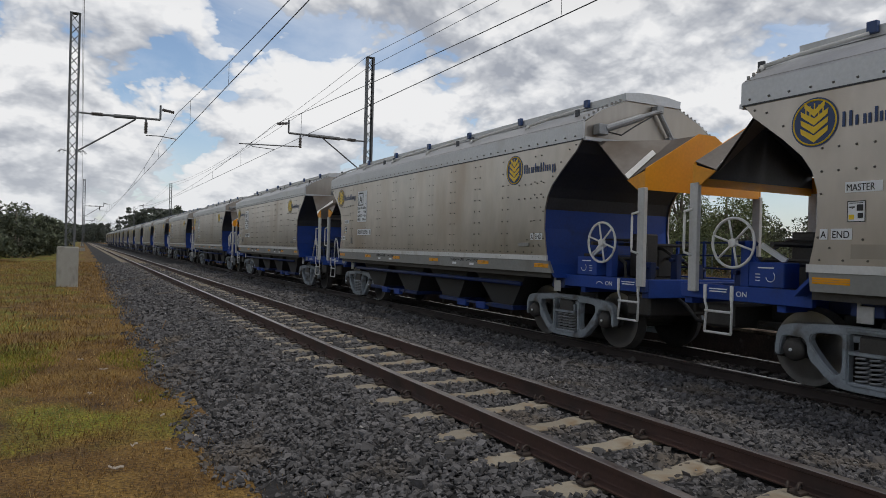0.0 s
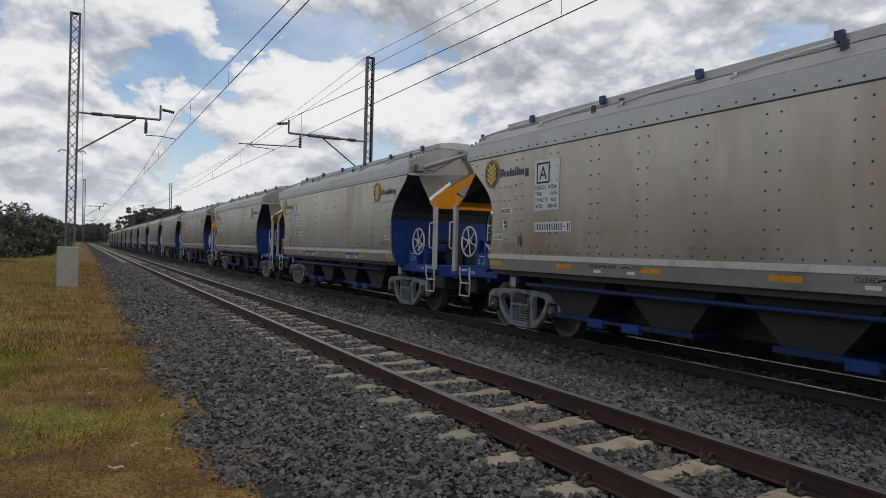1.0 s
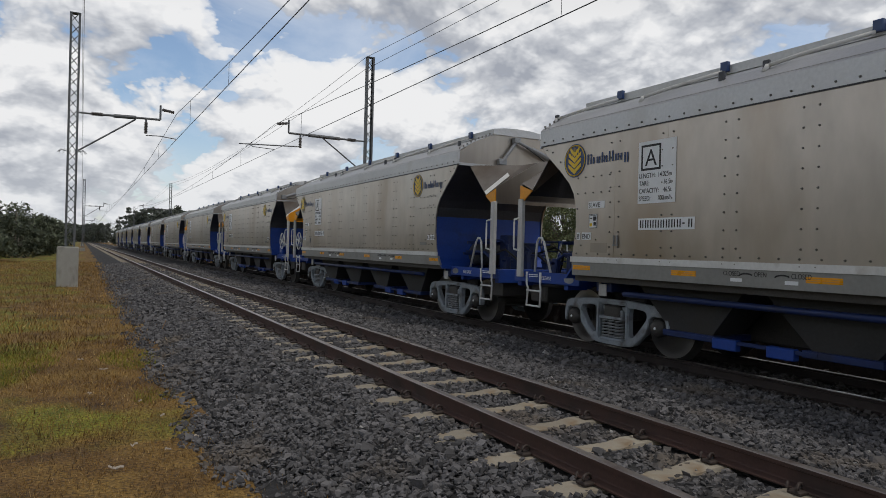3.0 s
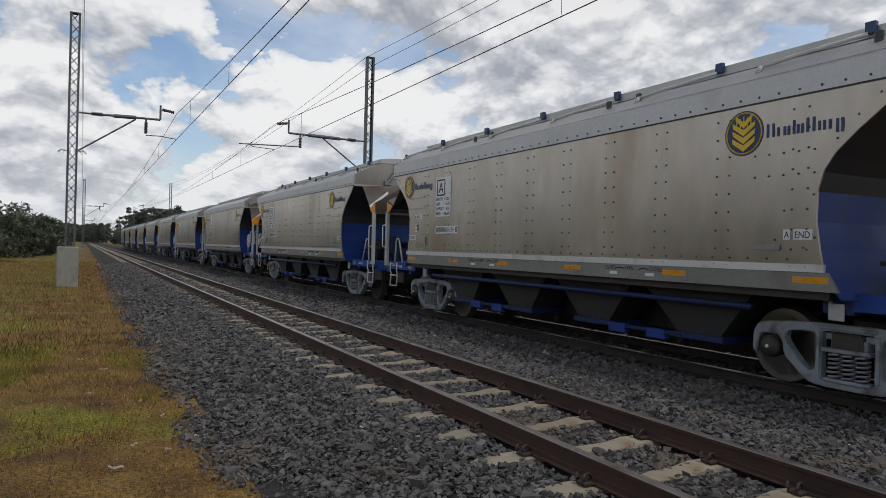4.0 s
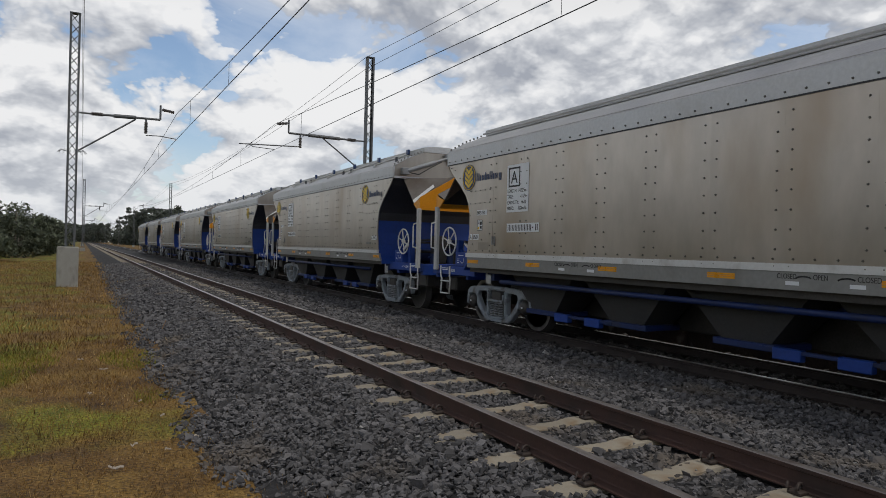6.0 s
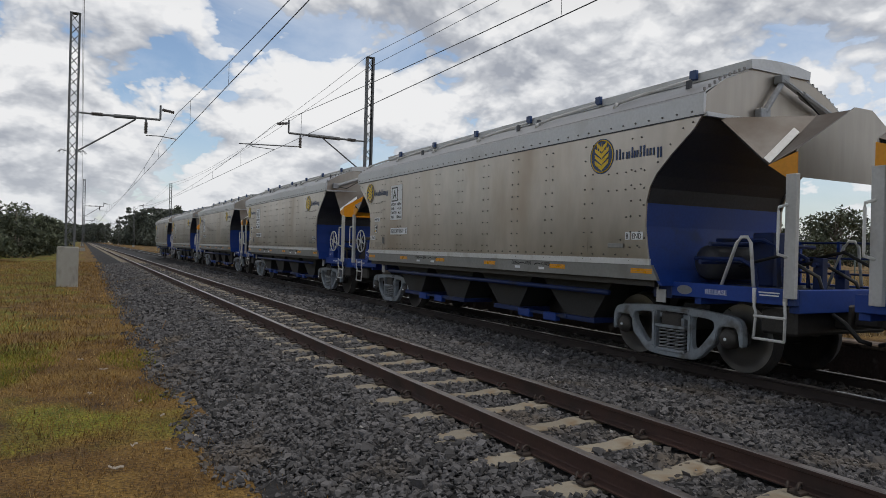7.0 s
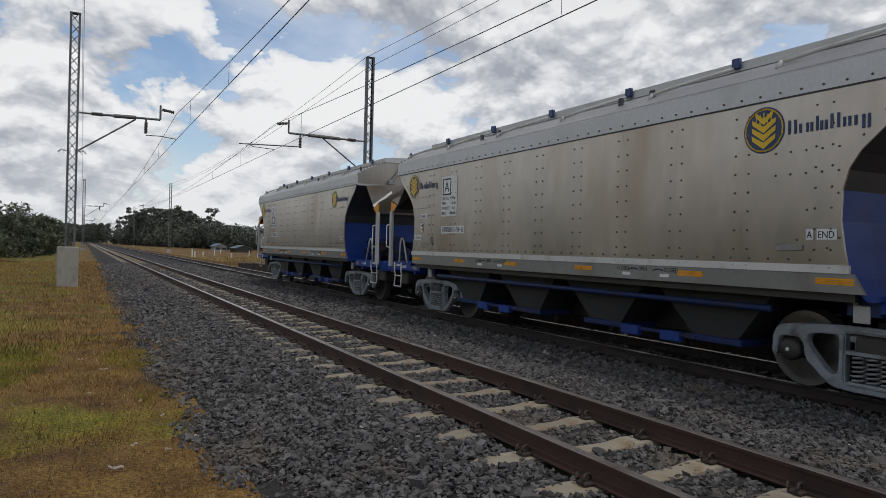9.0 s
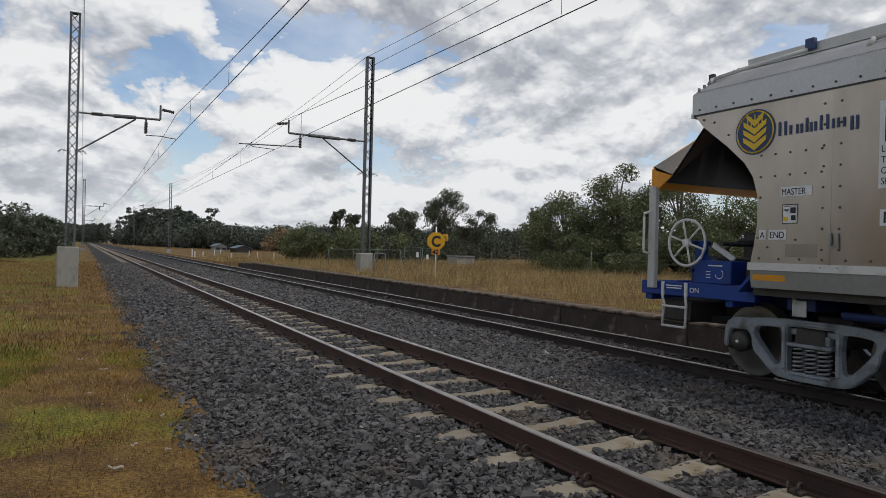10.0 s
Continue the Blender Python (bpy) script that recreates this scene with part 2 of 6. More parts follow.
def box(bm, x0, x1, y0, y1, z0, z1, bevel=0.0, mi=0):
    v = [bm.verts.new((x, y, z)) for z in (z0, z1) for y in (y0, y1) for x in (x0, x1)]
    fs = [bm.faces.new([v[i] for i in q]) for q in ((0, 2, 3, 1), (4, 5, 7, 6), (0, 1, 5, 4), (2, 6, 7, 3), (0, 4, 6, 2), (1, 3, 7, 5))]
    for f in fs:
        f.material_index = mi
    if bevel:
        es = list({e for f in fs for e in f.edges})
        bmesh.ops.bevel(bm, geom=es, offset=bevel, segments=1, affect="EDGES")
    return fs


def prism(bm, outline, axis, a, b, mi=0):
    """Extrude a 2D outline along an axis from a to b. Outline in the two other axes, in xyz order."""
    def P(u, v, w):
        return ((w, u, v), (u, w, v), (u, v, w))[axis]
    lo = [bm.verts.new(P(u, v, a)) for u, v in outline]
    hi = [bm.verts.new(P(u, v, b)) for u, v in outline]
    n = len(outline)
    fs = [bm.faces.new(lo), bm.faces.new(hi)]
    for i in range(n):
        fs.append(bm.faces.new((lo[i], lo[(i + 1) % n], hi[(i + 1) % n], hi[i])))
    for f in fs:
        f.material_index = mi
    return fs


def sheet(bm, pts, thick, mi=0):
    """A flat or folded polygon of some thickness."""
    p = [Vector(q) for q in pts]
    n = (p[1] - p[0]).cross(p[2] - p[0]).normalized() * thick
    a, b = [bm.verts.new(q) for q in p], [bm.verts.new(q + n) for q in p]
    fs = [bm.faces.new(a), bm.faces.new(b)]
    for i in range(len(p)):
        j = (i + 1) % len(p)
        fs.append(bm.faces.new((a[i], a[j], b[j], b[i])))
    for f in fs:
        f.material_index = mi


def tube(bm, pts, r, n=8, closed=False, mi=0):
    p = [Vector(q) for q in pts]
    rings = []
    for i, q in enumerate(p):
        if closed:
            d = (p[(i + 1) % len(p)] - p[i - 1]).normalized()
        else:
            d = (p[min(i + 1, len(p) - 1)] - p[max(i - 1, 0)]).normalized()
        ref = Vector((0, 0, 1)) if abs(d.z) < 0.9 else Vector((1, 0, 0))
        u = d.cross(ref).normalized()
        w = d.cross(u)
        rr = r[i] if isinstance(r, (list, tuple)) else r
        rings.append([bm.verts.new(q + (u * math.cos(2 * math.pi * k / n) + w * math.sin(2 * math.pi * k / n)) * rr) for k in range(n)])
    m = len(rings)
    for i in range(m if closed else m - 1):
        a, b = rings[i], rings[(i + 1) % m]
        for k in range(n):
            f = bm.faces.new((a[k], a[(k + 1) % n], b[(k + 1) % n], b[k]))
            f.material_index = mi
    if not closed:
        bm.faces.new(rings[0])
        bm.faces.new(rings[-1])


def lathe(bm, prof, centre, axis="x", n=24, mi=0):
    """Turn a profile of (distance along axis, radius) round an axis through centre."""
    c = Vector(centre)
    rings = []
    for d, r in prof:
        ring = []
        for k in range(n):
            a = 2 * math.pi * k / n
            o = {"x": (d, r * math.cos(a), r * math.sin(a)), "y": (r * math.cos(a), d, r * math.sin(a)), "z": (r * math.cos(a), r * math.sin(a), d)}[axis]
            ring.append(bm.verts.new(c + Vector(o)))
        rings.append(ring)
    for a, b in zip(rings, rings[1:]):
        for k in range(n):
            f = bm.faces.new((a[k], a[(k + 1) % n], b[(k + 1) % n], b[k]))
            f.material_index = mi
    bm.faces.new(rings[0])
    bm.faces.new(rings[-1])


def lettering(name, text, size, material, parent, m, sx=1.0, label="", bold=0.0):
    """Raised lettering as a mesh, from the built-in font, with its lower left corner at m."""
    cu = bpy.data.curves.new(name, "FONT")
    cu.body, cu.size, cu.extrude, cu.offset = text, size, 0.0015, bold
    tmp = bpy.data.objects.new(name, cu)
    scene.collection.objects.link(tmp)
    dg = bpy.context.evaluated_depsgraph_get()
    me = bpy.data.meshes.new_from_object(tmp.evaluated_get(dg))
    bpy.data.objects.remove(tmp)
    me.transform(m @ Matrix.Diagonal((sx, 1, 1, 1)))
    me.materials.clear()
    me.materials.append(material)
    ob = new(name, me)
    ob.parent = parent
    return tagged(ob, label)


def thing(name, m, label, category, group="", kind=""):
    ob = new(name)
    ob.matrix_basis = m
    return tagged(ob, label, category, group, kind)


# ---- ground ----


def lerp(v, xs, ys):
    return float(np.interp(v, xs, ys))


def edge_x(y):
    """Where the ballast gives way to the grass."""
    return np.interp(y, (0, 4.5, 7, 14, 40, 120), (1.34, 1.22, 1.08, 0.98, 1.05, 1.2)) + 0.09 * np.sin(1.7 * y) + 0.06 * np.sin(4.1 * y + 1) + 0.035 * np.sin(9.3 * y)


def ground_z(x, y):
    """Height of the ground sheet: verge, ballast shoulders, both track beds, then the fields."""
    edge = float(edge_x(y))
    base = lerp(y, (0, 10, 40, 90, 300), (-0.52, -0.50, -0.46, -0.30, -0.10))
    bed1 = -0.192
    if x < edge:
        return base + 0.35 * max(0.0, -x - 6) / 20
    if x < 2.25:
        return base + (-0.19 - base) * ((x - edge) / (2.25 - edge)) ** 0.9
    if x < 9.3:
        return lerp(x, (2.25, 2.60, 2.84, 4.3, 4.45, 4.9, 5.6, 6.4, 7.0, 8.6, 9.3), (-0.19, -0.188, bed1, bed1, -0.185, -0.20, -0.25, -0.245, -0.235, -0.235, -0.27))
    if x < PLAT_X + 0.14:
        return -0.31
    plat = lerp(y, (PLAT_END - 1.0, PLAT_END + 7.0), (PLAT_Z - 0.012, -0.10))
    if y > PLAT_END:
        plat += lerp(y, (PLAT_END + 4, 75, 125, 180), (0, -0.6, -0.6, 0.0)) * lerp(x, (10.0, 12.5), (0, 1))
    return plat + lerp(x, (10, 20, 40, 120, 500), (0, 0.08, 0.02, 0.2, 0.5))


def build_ground():
    xs = [-500, -300, -160, -90, -55, -35, -22, -14, -9, -6, -4, -2.5, -1.5, -0.8, -0.2, 0.3, 0.6, 0.8, 1.0, 1.2, 1.5, 1.8, 2.1, 2.4, 2.68, 2.84, 3.5, 4.3, 4.45, 4.9, 5.2, 5.4, 5.8, 6.4, 7, 8, 8.6, 9, 9.3,
          PLAT_X + 0.10, PLAT_X + 0.16, 10.2, 12, 15, 18, 22, 27, 34, 45, 60, 80, 110, 150, 210, 300, 500]
    ys = [-60, -30, -15, -8, -4] + [i * 0.8 for i in range(0, 60)] + [48 + i * 3 for i in range(1, 24)] + [130, 150, 180, 220, 280, 360, 460, 600, 800]
    bm = bmesh.new()
    g = [[bm.verts.new((x, y, ground_z(x, y) + (0.025 * noise.noise(Vector((x * 0.9, y * 0.9, 0))) if x < 0.6 or x > 10 else 0))) for y in ys] for x in xs]
    for i in range(len(xs) - 1):
        for j in range(len(ys) - 1):
            f = bm.faces.new((g[i][j], g[i + 1][j], g[i + 1][j + 1], g[i][j + 1]))
            cx = (xs[i] + xs[i + 1]) / 2
            cy = (ys[j] + ys[j + 1]) / 2
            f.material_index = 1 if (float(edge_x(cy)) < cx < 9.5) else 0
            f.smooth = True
    ob = part("ground", bm, [grass_ground(), M["ballast_gap_shade"]])
    return tagged(ob, "dry grassy ground with a railway bed blackened as shade between stones", "ground", kind="structure")


def grass_ground():
    mt = bpy.data.materials.new("dry_grass_soil")
    mt.use_nodes = True
    nt = mt.node_tree
    b = nt.nodes["Principled BSDF"]
    N, K = nt.nodes.new, nt.links.new
    tc = N("ShaderNodeTexCoord")

    def tex(sc, det, loc=(0, 0, 0)):
        mp = N("ShaderNodeMapping")
        mp.inputs["Location"].default_value = loc
        K(tc.outputs["Object"], mp.inputs["Vector"])
        n = N("ShaderNodeTexNoise")
        n.inputs["Scale"].default_value, n.inputs["Detail"].default_value = sc, det
        K(mp.outputs[0], n.inputs["Vector"])
        return n.outputs["Fac"]

    def ramp(f, stops):
        n = N("ShaderNodeValToRGB")
        e = n.color_ramp.elements
        while len(e) < len(stops):
            e.new(0.5)
        for el, (p, c) in zip(e, stops):
            el.position, el.color = p, (*c, 1)
        K(f, n.inputs[0])
        return n.outputs[0]

    def mix(f, a, c, mode="MIX"):
        n = N("ShaderNodeMix")
        n.data_type, n.blend_type = "RGBA", mode
        if isinstance(f, float):
            n.inputs["Factor"].default_value = f
        else:
            K(f, n.inputs["Factor"])
        K(a, n.inputs[6])
        K(c, n.inputs[7])
        return n.outputs[2]

    dry = ramp(tex(1.3, 6), [(0.3, (0.070, 0.038, 0.015)), (0.48, (0.165, 0.092, 0.024)), (0.65, (0.26, 0.160, 0.040))])
    green = ramp(tex(2.2, 5, (3, 1, 0)), [(0.35, (0.11, 0.12, 0.010)), (0.65, (0.24, 0.23, 0.022))])
    sx_, away, lean = N("ShaderNodeSeparateXYZ"), N("ShaderNodeMapRange"), N("ShaderNodeMath")
    K(tc.outputs["Object"], sx_.inputs[0])
    away.inputs["From Min"].default_value, away.inputs["From Max"].default_value = 0.5, -1.6
    away.inputs["To Min"].default_value, away.inputs["To Max"].default_value = -0.10, 0.09
    K(sx_.outputs[0], away.inputs["Value"])
    lean.operation = "ADD"
    K(tex(0.45, 4, (1.7, 4.4, 0)), lean.inputs[0])
    K(away.outputs[0], lean.inputs[1])
    patch = ramp(lean.outputs[0], [(0.50, (0, 0, 0)), (0.61, (1, 1, 1))])
    fine = ramp(tex(30, 5), [(0.32, (0.30, 0.28, 0.26)), (0.68, (1.5, 1.5, 1.45))])
    col = mix(1.0, mix(patch, dry, green), fine, "MULTIPLY")
    K(col, b.inputs["Base Color"])
    b.inputs["Roughness"].default_value = 0.95
    bp = N("ShaderNodeBump")
    bp.inputs["Strength"].default_value, bp.inputs["Distance"].default_value = 0.8, 0.03
    K(tex(24, 6), bp.inputs["Height"])
    K(bp.outputs[0], b.inputs["Normal"])
    return mt


build_ground()

# ---- tracks ----
RAIL_PROFILE = [(-0.064, 0.0), (0.064, 0.0), (0.064, 0.011), (0.012, 0.028), (0.008, 0.036), (0.008, 0.112), (0.034, 0.122), (0.035, 0.146), (0.028, 0.153), (-0.028, 0.153), (-0.035, 0.146), (-0.034, 0.122), (-0.008, 0.112), (-0.008, 0.036), (-0.012, 0.028), (-0.064, 0.011)]


def build_track(name, cx, ztop, label, clips, side):
    tr = thing(name, pose(cx, 0, ztop), label, "railway track", kind="structure")
    for sx in (-1, 1):
        bm = bmesh.new()
        fs = prism(bm, [(u + sx * RAIL, v - 0.153) for u, v in RAIL_PROFILE], 1, -25, FAR)
        bm.normal_update()
        for f in fs:
            if f.calc_center_median().z > -0.012:
                f.material_index = 1
        part("rail", bm, [side, M["rail_top"]], tr, "rust-brown steel rail with a worn shiny head")
    # one sleeper shape: crowned ends, lower middle, tapered sides
    bm = bmesh.new()
    secs = [(-1.08, 0.10, 0.070, -0.030), (-1.0, 0.125, 0.100, -0.012), (-0.78, 0.125, 0.105, 0.0), (-0.36, 0.125, 0.105, 0.0), (-0.18, 0.11, 0.095, -0.022),
            (0.18, 0.11, 0.095, -0.022), (0.36, 0.125, 0.105, 0.0), (0.78, 0.125, 0.105, 0.0), (1.0, 0.125, 0.100, -0.012), (1.08, 0.10, 0.070, -0.030)]
    rings = []
    for x, wb, wt, zt in secs:
        rings.append([bm.verts.new((x, y, z)) for y, z in ((-wb, -0.22), (-wb, zt - 0.05), (-wt, zt), (wt, zt), (wb, zt - 0.05), (wb, -0.22))])
    for a, b in zip(rings, rings[1:]):
        for k in range(6):
            bm.faces.new((a[k], a[(k + 1) % 6], b[(k + 1) % 6], b[k]))
    bm.faces.new(rings[0])
    bm.faces.new(rings[-1])
    first = part("sleeper", bm, M["sleeper"], tr)
    top = -0.153 - 0.006
    y0 = SLEEPER0 - 9 * PITCH_S
    first.matrix_basis = pose(0, y0, top)
    rng = random.Random(4)
    for i in range(1, 130):
        o = first.copy()
        scene.collection.objects.link(o)
        o.matrix_basis = pose(rng.uniform(-0.012, 0.012), y0 + i * PITCH_S, top - rng.uniform(0, 0.006), 0, 0, rng.uniform(-0.5, 0.5))
    # the rest of the sleepers in one piece
    vs = np.array([v.co for v in first.data.vertices])
    fc = [tuple(p.vertices) for p in first.data.polygons]
    V, F = [], []
    for i in range(130, 640):
        k = len(V)
        V += [tuple(p) for p in vs + np.array((0, y0 + i * PITCH_S, top))]
        F += [tuple(q + k for q in f) for f in fc]
    rest = arrays("sleeper_row", V, F, M["sleeper"], tr)
    tagged(rest, "far concrete sleepers half buried in ballast", kind="stuff")
    if clips:
        bm = bmesh.new()
        pts = []
        for k in range(15):
            a = 2 * math.pi * k / 12
            pts.append((0.045 * math.cos(a) + 0.03, 0.032 - 0.006 * k, 0.030 + 0.036 * math.sin(a)))
        tube(bm, pts, 0.010, 6)
        box(bm, -0.01, 0.075, -0.045, 0.05, -0.004, 0.018, 0.004)
        clip = part("rail_clip", bm, M["clip"], tr, "rusty spring rail clip", True)
        n = 0
        for i in range(0, 48):
            for sx in (-1, 1):
                for side in (-1, 1):
                    o = clip if n == 0 else clip.copy()
                    if n:
                        scene.collection.objects.link(o)
                    n += 1
                    o.matrix_basis = pose(sx * RAIL + side * 0.062, y0 + i * PITCH_S, top + 0.004, 0, 0, 0 if side > 0 else 180)


build_track("track_near", T1, 0.0, "rusty narrow-gauge railway track on concrete sleepers", True, M["rail_side"])
build_track("track_far", T2, Z2, "railway track half buried in ballast under the train", False, M["rail_oily"])


def build_ballast():
    """Crushed stone scattered over the track beds, thinning with distance."""
    rng = np.random.default_rng(7)
    base = []
    for k in range(16):
        # a broken stone: the hull of a few points on a squarish block
        bm = bmesh.new()
        q = rng.uniform(-1, 1, (11, 3))
        q /= np.maximum(np.linalg.norm(q, axis=1), 0.3)[:, None] ** 0.75
        q *= np.array((1.05, rng.uniform(0.7, 0.95), rng.uniform(0.6, 0.88)))
        vs = [bm.verts.new(v) for v in q]
        r = bmesh.ops.convex_hull(bm, input=vs)
        bmesh.ops.delete(bm, geom=[v for v in bm.verts if not v.link_faces], context="VERTS")
        bmesh.ops.triangulate(bm, faces=bm.faces)
        bmesh.ops.recalc_face_normals(bm, faces=bm.faces)
        bm.verts.index_update()
        base.append((np.array([v.co for v in bm.verts]), np.array([[v.index for v in f.verts] for f in bm.faces])))
        bm.free()

    def zone(name, y0, y1, x0, x1, per, size, material="stone", label="dark grey crushed-stone railway ballast", lift=0.0):
        n = int((y1 - y0) * (x1 - x0) * per)
        x, y = rng.uniform(x0, x1, n), rng.uniform(y0, y1, n)
        edge = edge_x(y)
        # ragged border towards the grass
        keep = x > edge + rng.exponential(0.12, n) - 0.20
        s = np.abs((y - SLEEPER0 + PITCH_S / 2) % PITCH_S - PITCH_S / 2)
        keep &= ~((np.abs(x - T1) < 0.98) & (s < 0.080))
        keep &= ~((np.abs(np.abs(x - T1) - RAIL) < 0.075))
        keep &= ~((np.abs(np.abs(x - T2) - RAIL) < 0.075))
        keep &= (x > -0.12 * y - 0.4) & (x < 1.95 * y + 0.6)
        x, y = x[keep], y[keep]
        n = len(x)
        z = np.array([ground_z(a, b) for a, b in zip(x, y)])
        sz = size * rng.lognormal(0.03, 0.33, n)
        inside = np.abs(x - T1) < 0.5
        z = z + lift + rng.uniform(-0.020, 0.026, n) + np.where(inside, -0.012, 0.0)
        ang = rng.uniform(0, 2 * np.pi, (n, 3))
        c, s_ = np.cos(ang), np.sin(ang)
        Rz = np.zeros((n, 3, 3))
        Rz[:, 0, 0], Rz[:, 0, 1], Rz[:, 1, 0], Rz[:, 1, 1], Rz[:, 2, 2] = c[:, 0], -s_[:, 0], s_[:, 0], c[:, 0], 1
        Rx = np.zeros((n, 3, 3))
        Rx[:, 1, 1], Rx[:, 1, 2], Rx[:, 2, 1], Rx[:, 2, 2], Rx[:, 0, 0] = c[:, 1], -s_[:, 1], s_[:, 1], c[:, 1], 1
        R = Rz @ Rx
        kind = rng.integers(0, len(base), n)
        VV, FF, off = [], [], 0
        for q, (bv, bf) in enumerate(base):
            sel = np.nonzero(kind == q)[0]
            if not len(sel):
                continue
            v = np.einsum("nij,kj->nki", R[sel], bv) * sz[sel][:, None, None] + np.stack((x[sel], y[sel], z[sel]), 1)[:, None, :]
            f = bf[None] + (off + np.arange(len(sel)) * len(bv))[:, None, None]
            VV.append(v.reshape(-1, 3))
            FF.append(f.reshape(-1, 3))
            off += len(sel) * len(bv)
        V, F = np.concatenate(VV), np.concatenate(FF)
        me = bpy.data.meshes.new(name)
        V, F = V.reshape(-1, 3).astype(np.float32), F.reshape(-1, 3).astype(np.int32)
        me.vertices.add(len(V))
        me.vertices.foreach_set("co", V.ravel())
        me.loops.add(F.size)
        me.loops.foreach_set("vertex_index", F.ravel())
        me.polygons.add(len(F))
        me.polygons.foreach_set("loop_start", np.arange(0, F.size, 3, dtype=np.int32))
        me.update(calc_edges=True)
        me.shade_flat()
        me.materials.append(M[material])
        ob = new(name, me)
        tagged(ob, label, "ballast", kind="stuff")

    zone("ballast", 1.6, 7.5, 0.6, 6.9, 1150, 0.0255)
    zone("ballast", 7.5, 15.0, 0.7, 6.9, 520, 0.032)
    zone("ballast", 15.0, 30.0, 0.8, 6.9, 200, 0.043)
    zone("ballast", 30.0, 52.0, 0.8, 6.9, 75, 0.052)
    oily = "oil-stained brown-black ballast under the train"
    zone("ballast", 3.0, 15.0, 6.9, 9.35, 420, 0.032, "stone_oily", oily)
    zone("ballast", 15.0, 52.0, 6.9, 9.35, 110, 0.047, "stone_oily", oily)
    zone("ballast", 2.5, 22.0, 1.6, 7.0, 1.6, 0.021, "stone_pale", "few pale broken stones among the dark ballast", 0.026)


build_ballast()

# ---- hopper wagons ----
# Wagon space: origin on the rail tops at mid-length, y towards the far end, x = -1.344 is the side beside the near track.
SIDE, HALF = 1.344, 5.65
EDGE = [(5.65, 3.09), (5.51, 2.92), (5.15, 2.64), (4.93, 2.44), (4.82, 2.28), (4.76, 2.08), (4.75, 1.78), (4.79, 1.52), (4.83, 1.33)]
ON_SIDE = Matrix(((0, 0, -1, 0), (-1, 0, 0, 0), (0, 1, 0, 0), (0, 0, 0, 1)))   # flat lettering turned on to the -x side


def side_m(y, z, x=-SIDE - 0.003):
    return Matrix.Translation((x, y, z)) @ ON_SIDE


def flat(bm, y0, y1, z0, z1, x, thick=0.003):
    """A thin plate on the -x side, its outer face at x."""
    box(bm, x, x + thick, min(y0, y1), max(y0, y1), z0, z1)


def rivet_points(sx):
    pts = []
    for k in range(int(11.1 / 0.235)):
        pts.append((5.55 - k * 0.235, 3.12))
    for k in range(int(9.5 / 0.235)):
        pts.append((4.72 - k * 0.235, 1.40))
    for k in range(11):
        y = HALF - 2.66 - k * 0.945 + 0.945
        if abs(y) > 4.6:
            continue
        for d in (-0.085, 0.085):
            for j in range(8):
                z = 1.50 + j * 0.205
                if abs(y + d) < 4.7:
                    pts.append((y + d, z))
            pts.append((y + d, 3.16))
            pts.append((y + d, 1.325))
    for s in (-1, 1):
        for j in range(5):
            for z in (2.50, 2.27):
                pts.append((s * (4.72 - 0.17 * j), z))
        for (y, z) in ((4.72, 2.05), (4.74, 1.62), (4.62, 1.52), (4.95, 2.58), (5.15, 2.78), (5.35, 2.95), (5.5, 3.0), (4.4, 1.9), (4.3, 1.6)):
            pts.append((s * y, z))
    return pts


def rivets(bm, x, sx, pts, r=0.0145):
    for y, z in pts:
        ring = [bm.verts.new((x, y + r * math.cos(a), z + r * math.sin(a))) for a in [k * math.pi / 3 for k in range(6)]]
        top = [bm.verts.new((x + sx * 0.019, y + 0.50 * r * math.cos(a), z + 0.50 * r * math.sin(a))) for a in [k * math.pi / 3 for k in range(6)]]
        for k in range(6):
            bm.faces.new((ring[k], ring[(k + 1) % 6], top[(k + 1) % 6], top[k]))
        bm.faces.new(top)


def roof_z(x):
    """Height of the roof sheet at x."""
    a = abs(x)
    return lerp(a, (0.0, 0.55, 1.0, SIDE), (3.77, 3.73, 3.54, 3.335))


